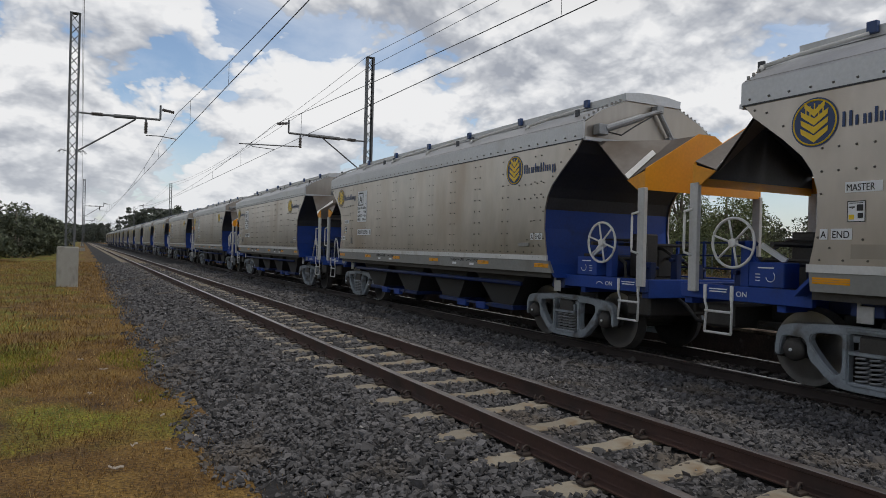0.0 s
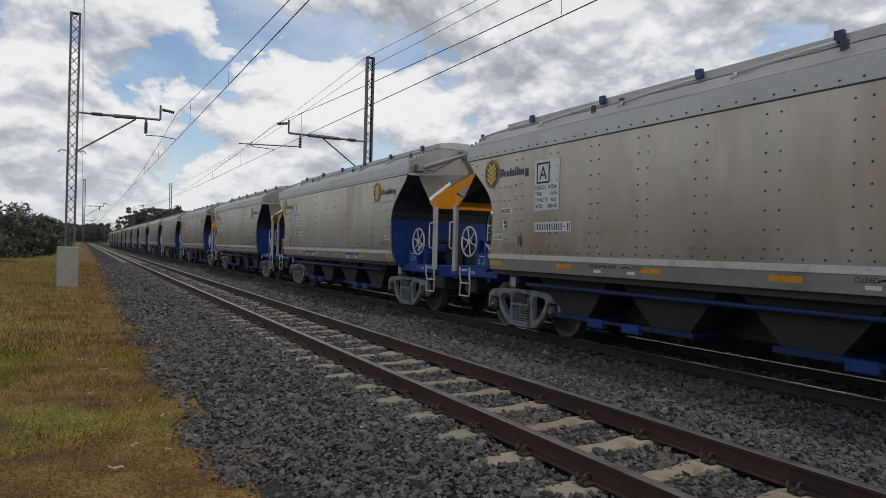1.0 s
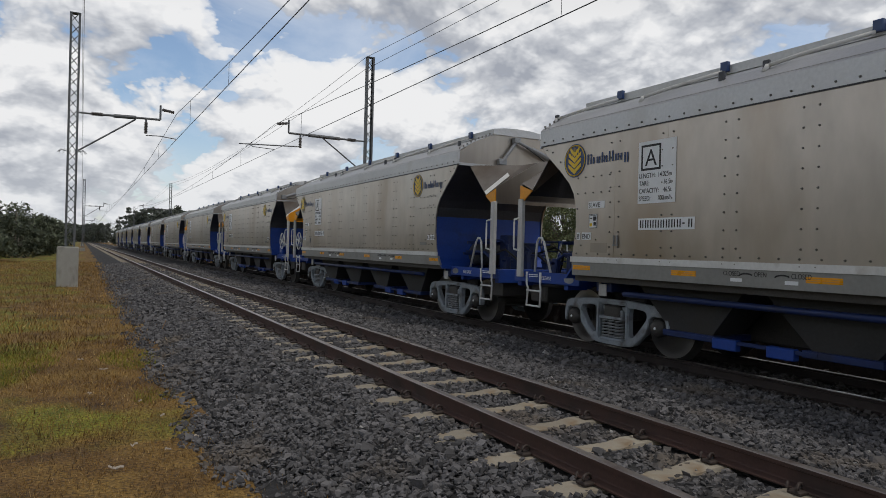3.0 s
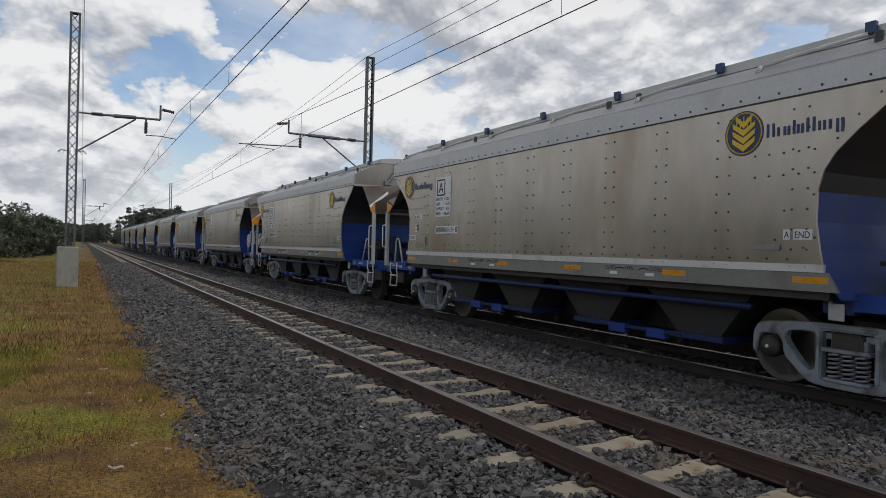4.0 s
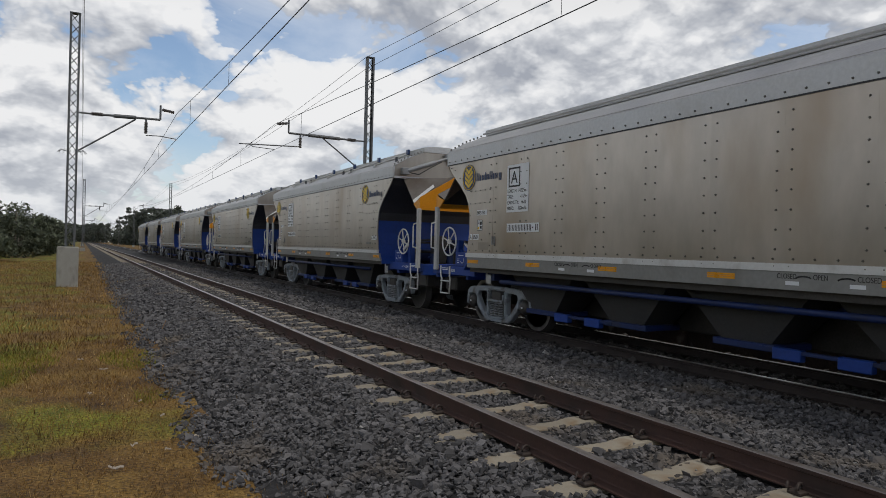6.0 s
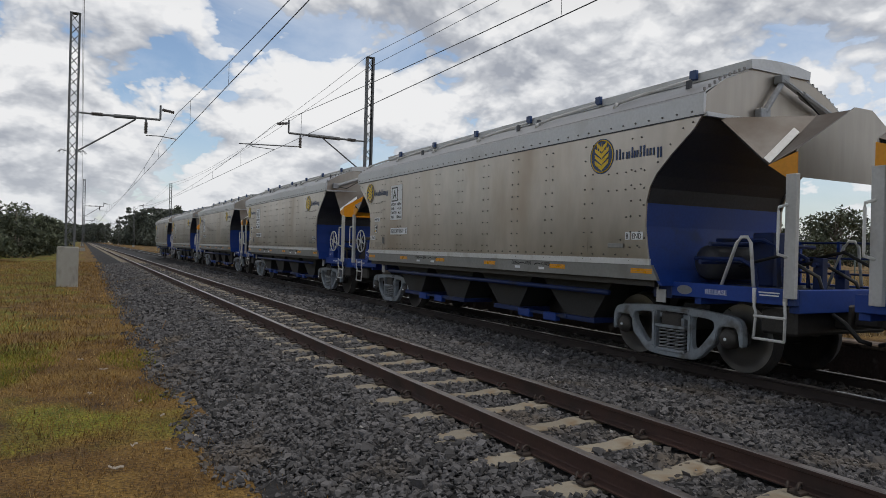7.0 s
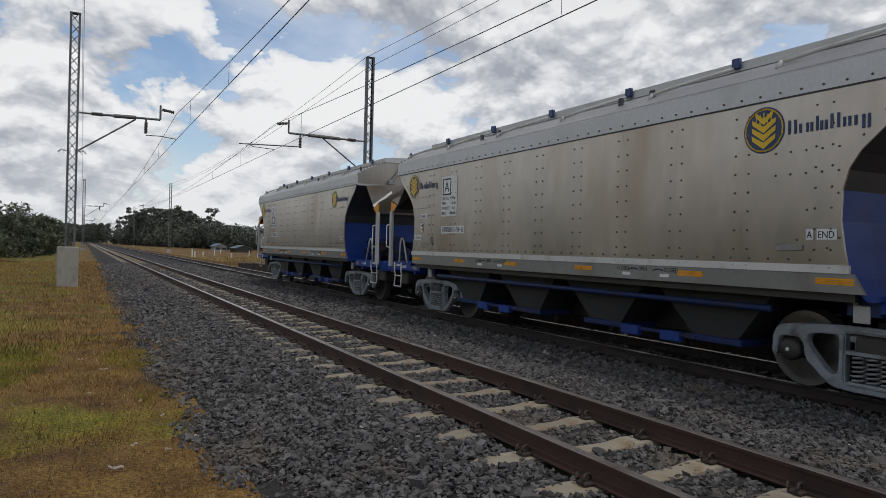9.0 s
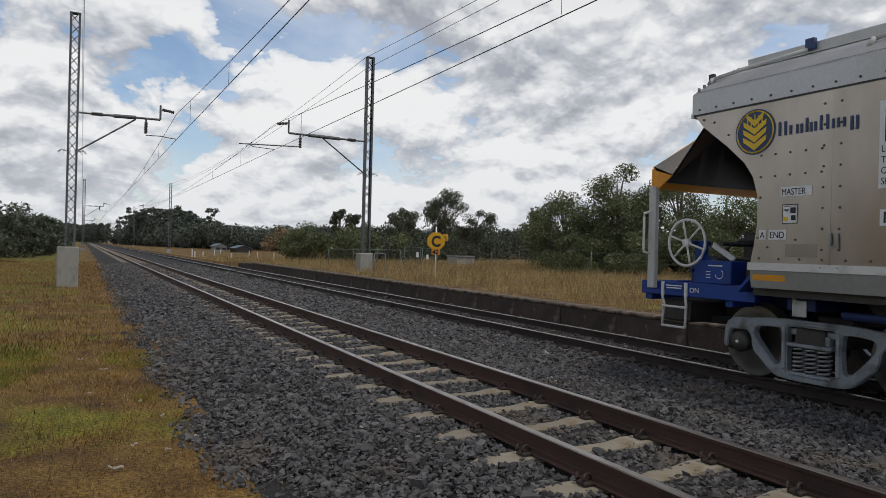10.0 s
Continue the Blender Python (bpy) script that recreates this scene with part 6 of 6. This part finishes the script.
def build_blades(name, n, xr, yr, hr, wr, material, label, seed, keep):
    rng = np.random.default_rng(seed)
    x, y = rng.uniform(*xr, n), yr[0] + (yr[1] - yr[0]) * rng.uniform(0, 1, n) ** 1.5
    k = keep(x, y, rng)
    x, y = x[k], y[k]
    n = len(x)
    z = np.array([ground_z(a, b) for a, b in zip(x, y)])
    h = rng.uniform(*hr, n) * rng.lognormal(0, 0.25, n)
    w = rng.uniform(*wr, n) * (0.6 + y / (yr[1]) * 0.8)
    t = rng.uniform(0, 2 * np.pi, n)
    side = np.stack((np.cos(t), np.sin(t), np.zeros(n)), 1) * w[:, None]
    lean = rng.normal(0, 0.45, (n, 2)) * h[:, None]
    p = np.stack((x, y, z - 0.02), 1)
    top = p + np.stack((lean[:, 0], lean[:, 1], h), 1)
    V = np.stack((p - side, p + side, top + side * 0.25, top - side * 0.25), 1)
    ob = quads(name, V, n, material)
    return tagged(ob, label, "grass", kind="stuff")


def verge(x, y, rng):
    edge = edge_x(y)
    return (x < edge - 0.06 + rng.exponential(0.13, len(x))) & (x > -0.13 * y - 0.8)


def fringe(x, y, rng):
    return np.abs(x - edge_x(y)) < rng.exponential(0.22, len(x))


def patchy(lo):
    def f(x, y, rng):
        v = np.array([noise.noise(Vector((a * 0.55, b * 0.32, 5.1))) for a, b in zip(x, y)])
        return verge(x, y, rng) & (v + 0.42 * np.clip(-(x + 0.1), -1, 1) > lo)
    return f


def field(x, y, rng):
    return (x > PLAT_X + 0.18 + rng.exponential(0.16, len(x))) & (x < 1.9 * y + 2) & (x > 0.12 * y + 2)


build_blades("verge_grass", 120000, (-2.6, 1.6), (2.6, 13), (0.012, 0.055), (0.0018, 0.0048), M["blade_dry"], "short dry brown grass on the verge", 31, verge)
build_blades("verge_grass", 60000, (-2.6, 1.3), (2.6, 13), (0.02, 0.085), (0.002, 0.0048), M["blade_green"], "yellow-green grass patches on the verge", 32, patchy(0.20))
build_blades("straw_litter", 9000, (-0.2, 1.9), (2.6, 24), (0.004, 0.030), (0.0016, 0.0034), M["blade_straw"], "pale dead straw lying where grass meets ballast", 36, fringe)
build_blades("verge_grass", 60000, (-9, 1.4), (13, 60), (0.04, 0.12), (0.005, 0.012), M["blade_dry"], "short dry brown grass on the verge", 33, verge)
build_blades("tall_grass", 85000, (9.8, 34), (6, 52), (0.12, 0.34), (0.004, 0.009), M["blade_straw"], "tall straw-coloured dry grass beyond the platform", 34, field)
build_blades("tall_grass", 14000, (9.8, 22), (50, 100), (0.15, 0.4), (0.01, 0.02), M["blade_straw"], "tall straw-coloured dry grass beyond the platform", 35, field)


def build_verge_scraps():
    """Pale scraps and bleached sticks lying on the verge."""
    rng = random.Random(3)
    for x, y, l in ((0.02, 11.6, 0.22), (0.31, 10.6, 0.3), (0.45, 6.6, 0.16), (0.12, 9.0, 0.10), (0.78, 7.6, 0.12), (0.70, 6.35, 0.14), (0.28, 6.0, 0.3), (0.98, 6.7, 0.12), (0.62, 8.4, 0.09)):
        bm = bmesh.new()
        l *= 0.36
        z = ground_z(x, y) + 0.03
        pts = [Vector((x - l / 2 + l * k / 4, y + rng.uniform(-0.03, 0.03), z + rng.uniform(0, 0.02))) for k in range(5)]
        wv = Vector((0.0, rng.uniform(0.008, 0.018), 0.004))
        for a, b in zip(pts, pts[1:]):
            sheet(bm, [a - wv, b - wv, b + wv, a + wv], 0.006)
        ob = part("litter_scrap", bm, M["scrap"])
        tagged(ob, "pale crumpled scrap lying in dry grass", "litter", "scraps on the verge")


M["scrap"] = mat("bleached_scrap", (0.44, 0.38, 0.31), 0.8, 0.0, 0.15, 10, 60)
build_verge_scraps()

# ---- signs, fences and sheds beyond the platform ----
M["sign_yellow"] = mat("yellow_sign", (0.78, 0.42, 0.01), 0.4, 0.0, 0.05)
M["fence_green"] = mat("green_grey_tube", (0.12, 0.15, 0.14), 0.5, 0.3, 0.1)
M["mesh_dark"] = mat("dark_fence_mesh", (0.05, 0.06, 0.055), 0.7, 0.2, 0.1)
M["tin"] = mat("pale_tin", (0.36, 0.36, 0.35), 0.6, 0.2, 0.1, 1.0, 12)
M["tin_blue"] = mat("blue_grey_tin", (0.13, 0.18, 0.22), 0.6, 0.2, 0.1)
M["wood_post"] = mat("grey_wood_post", (0.17, 0.15, 0.13), 0.9, 0.0, 0.2, 4, 40)
M["road"] = mat("asphalt", (0.055, 0.055, 0.058), 0.9, 0.0, 0.15, 0.4, 20)


def build_speed_sign():
    sg = thing("track_sign", pose(12.52, 24.35, 0.20, 0, 0, -24), "yellow octagonal railway sign on a thin white pole", "sign")
    bm = bmesh.new()
    tube(bm, [(0, 0.03, -0.3), (0, 0.03, 2.02)], 0.028, 8)
    part("pole", bm, M["white"], sg, "thin white pole", True)
    R = 0.345
    k = math.tan(math.pi / 8) * R
    octo = [(R, k), (k, R), (-k, R), (-R, k), (-R, -k), (-k, -R), (k, -R), (R, -k)]
    bm = bmesh.new()
    prism(bm, [(u, v + 1.44) for u, v in octo], 1, -0.012, 0.0)
    pl = part("octagon", bm, M["sign_yellow"], sg, "yellow octagon with a black letter")
    up = Matrix(((1, 0, 0, 0), (0, 0, -1, 0), (0, 1, 0, 0), (0, 0, 0, 1)))
    ob = lettering("sign_letter", "C", 0.58, M["ink"], pl, Matrix.Translation((-0.185, -0.015, 1.235)) @ up, 0.9, "", 0.022)
    bm = bmesh.new()
    box(bm, -0.17, 0.17, -0.012, 0.0, 0.90, 1.13, 0.004)
    p2 = part("speed_plate", bm, M["orange_sign"], sg, "small orange plate reading 40")
    lettering("speed_number", "40", 0.25, M["ink"], p2, Matrix.Translation((-0.14, -0.015, 0.925)) @ up, 1.0, "", 0.006)
    bm = bmesh.new()
    box(bm, 0.27, 0.47, 0.01, 0.022, 1.46, 1.72, 0.004)
    p3 = part("small_plate", bm, M["sign_yellow"], sg, "small yellow plate with a black letter")
    lettering("plate_letter", "R", 0.22, M["ink"], p3, Matrix.Translation((0.31, 0.007, 1.50)) @ up, 0.9)


M["orange_sign"] = mat("orange_sign", (0.72, 0.26, 0.02), 0.4, 0.0, 0.05)
build_speed_sign()


def build_fence_run(a, b, n, h, rails, label, infill):
    """A run of fence: posts, rails and wire mesh."""
    a, b = Vector(a), Vector(b)
    fe = thing("fence", Matrix.Translation(a), label, "fence", "fences beyond the platform")
    d = b - a
    for k in range(n):
        bm = bmesh.new()
        p = d * k / (n - 1)
        tube(bm, [p + Vector((0, 0, -0.2)), p + Vector((0, 0, h))], 0.03, 6)
        part("post", bm, M["fence_green"], fe, "", True)
    for z in rails:
        bm = bmesh.new()
        tube(bm, [Vector((0, 0, z)), d + Vector((0, 0, z))], 0.022 if infill else 0.008, 6)
        part("rail", bm, M["fence_green"], fe)
    if infill:
        bm = bmesh.new()
        ln = d.length
        u = d.normalized()
        m = int(ln / 0.11)
        for s in (-1, 1):
            for k in range(-int(h / 0.11), m):
                t0, t1 = k * 0.11, k * 0.11 + h
                p0, z0, p1, z1 = t0, 0.05, t1, h
                if p0 < 0:
                    z0, p0 = 0.05 - t0, 0.0
                if p1 > ln:
                    z1, p1 = h - (t1 - ln), ln
                if s < 0:
                    p0, p1 = ln - p0, ln - p1
                tube(bm, [u * p0 + Vector((0, 0, z0)), u * p1 + Vector((0, 0, z1))], 0.004, 3)
        tagged(part("wire_mesh", bm, M["mesh_dark"], fe), kind="stuff")
    return fe


build_fence_run((13.6, 41.0, 0.1), (18.2, 40.4, 0.15), 4, 1.05, (1.05, 0.1), "green-grey wire mesh fence with leaning steel posts", True)
build_fence_run((18.4, 40.2, 0.15), (19.8, 40.7, 0.15), 2, 1.25, (1.25, 0.6, 0.08), "green tubular steel gate with wire mesh", True)
build_fence_run((19.95, 40.75, 0.15), (21.3, 41.2, 0.15), 2, 1.2, (1.2, 0.6, 0.08), "green tubular steel gate with wire mesh", True)
build_fence_run((21.8, 35.1, 0.1), (36, 37.5, 0.1), 4, 1.1, (1.0, 0.7, 0.4), "old wire fence with grey posts in long grass", False)
build_fence_run((21.0, 25.0, 0.1), (30, 12.0, 0.1), 4, 1.3, (1.2, 0.8, 0.4), "old wire fence with grey posts in long grass", False)


def build_gate_notices():
    for x, y, z in ((19.45, 40.54, 0.75), (20.35, 40.87, 0.62)):
        bm = bmesh.new()
        box(bm, -0.11, 0.11, -0.05, -0.04, 0, 0.32, 0.003)
        ob = part("gate_notice", bm, M["plate"])
        ob.matrix_basis = pose(x, y - 0.02, z, 0, 0, 19)
        tagged(ob, "small white notice fixed to the mesh gate", "notice", "notices on the gates")


build_gate_notices()


def build_trough():
    tr = thing("concrete_tank", pose(21.9, 39.0, 0.1, 0, 0, 12), "low weathered concrete tank with a bent pipe", "tank")
    bm = bmesh.new()
    box(bm, -0.75, 0.75, -0.5, 0.5, -0.1, 0.75, 0.03)
    part("tank_body", bm, M["concrete"], tr)
    bm = bmesh.new()
    box(bm, -0.80, 0.80, -0.55, 0.55, 0.75, 0.82, 0.02)
    part("tank_lid", bm, M["galv"], tr)
    bm = bmesh.new()
    tube(bm, [(0.75, -0.2, 0.65), (0.95, -0.2, 0.6), (1.2, -0.2, 0.2), (1.3, -0.2, 0.0)], 0.035, 6)
    part("pipe", bm, M["galv"], tr, "", True)


build_trough()


def build_pipe_rail():
    bm = bmesh.new()
    tube(bm, [(0, 0, -0.2), (0, 0, 0.80), (0.06, 0, 0.86), (0.5, 0, 0.86), (0.56, 0, 0.80), (0.56, 0, -0.2)], 0.025, 6)
    ob = part("pipe_guard", bm, M["galv"], None, "", True)
    ob.matrix_basis = pose(12.05, 29.7, 0.2)
    tagged(ob, "bent grey pipe guard beside the mast pedestal", "guard rail")


build_pipe_rail()


def build_guide_posts():
    for x, y in ((10.9, 80.5), (12.2, 81.4), (14.7, 78.2), (23.0, 108.0), (21.5, 86.5), (19.8, 88.0), (13.2, 95), (16.5, 100), (18.5, 112), (21.5, 124)):
        bm = bmesh.new()
        z = ground_z(x, y)
        box(bm, -0.06, 0.06, -0.02, 0.02, -0.2, 0.95, 0.01)
        ob = part("guide_post", bm, M["white"])
        ob.matrix_basis = pose(x, y, z, 0, 0, -8)
        tagged(ob, "white roadside guide post", "guide post", "guide posts by the road")


build_guide_posts()


def build_house(x, y, rz, w, d, h, wall, roof, label):
    ho = thing("house", pose(x, y, ground_z(x, y) - 0.05, 0, 0, rz), label, "house", "houses among the trees")
    bm = bmesh.new()
    prism(bm, [(-w / 2, 0), (w / 2, 0), (w / 2, h), (0, h + 0.55), (-w / 2, h)], 1, -d / 2, d / 2)
    part("wall", bm, wall, ho)
    for s in (-1, 1):
        bm = bmesh.new()
        sheet(bm, [(s * (w / 2 + 0.35), -d / 2 - 0.3, h - 0.06), (0, -d / 2 - 0.3, h + 0.6), (0, d / 2 + 0.3, h + 0.6), (s * (w / 2 + 0.35), d / 2 + 0.3, h - 0.06)], 0.06 * -s)
        part("roof", bm, roof, ho)
    for px in (-w * 0.25, w * 0.22):
        bm = bmesh.new()
        box(bm, px - 0.45, px + 0.45, -d / 2 - 0.04, -d / 2 - 0.003, h * 0.4, h * 0.8)
        part("window", bm, M["steel_dark"], ho)


build_house(25.6, 150, 10, 2.4, 3.0, 1.1, M["tin"], M["tin_blue"], "small white house half hidden by dark trees")
build_house(29.4, 146, 10, 3.4, 3.0, 0.9, M["steel_dark"], M["tin_blue"], "low dark open shed with a flat blue roof")


def build_diamond_sign():
    sg = thing("road_sign", pose(29.9, 44.0, 0.05, 0, 0, 60), "diamond road sign on a thin post seen edgewise", "sign")
    bm = bmesh.new()
    tube(bm, [(0, 0.03, -0.2), (0, 0.03, 1.3)], 0.03, 6)
    part("post", bm, M["galv"], sg, "", True)
    bm = bmesh.new()
    prism(bm, [(0, 0.65), (0.36, 1.0), (0, 1.36), (-0.36, 1.0)], 1, -0.01, 0.0)
    part("diamond", bm, M["galv"], sg)


build_diamond_sign()

# ---- the train's run: the far corner of the first wagon's side, time by time ----
RUN = [(0.0, 5.16), (0.5, -5.73), (1.0, -16.84), (1.5, -27.90), (2.0, -38.95), (2.5, -50.05), (4.0, -83.50), (4.5, -94.55), (5.0, -105.90), (5.5, -117.00),
       (7.0, -151.30), (7.5, -162.74), (8.0, -173.40), (8.5, -184.75), (9.0, -195.95), (9.5, -207.20), (10.0, -218.56)]


def motions():
    for k, w in enumerate(TRAIN):
        walk(w, [(t, pose(T2, s + k * WAGON - HALF, Z2)) for t, s in RUN])


motions()
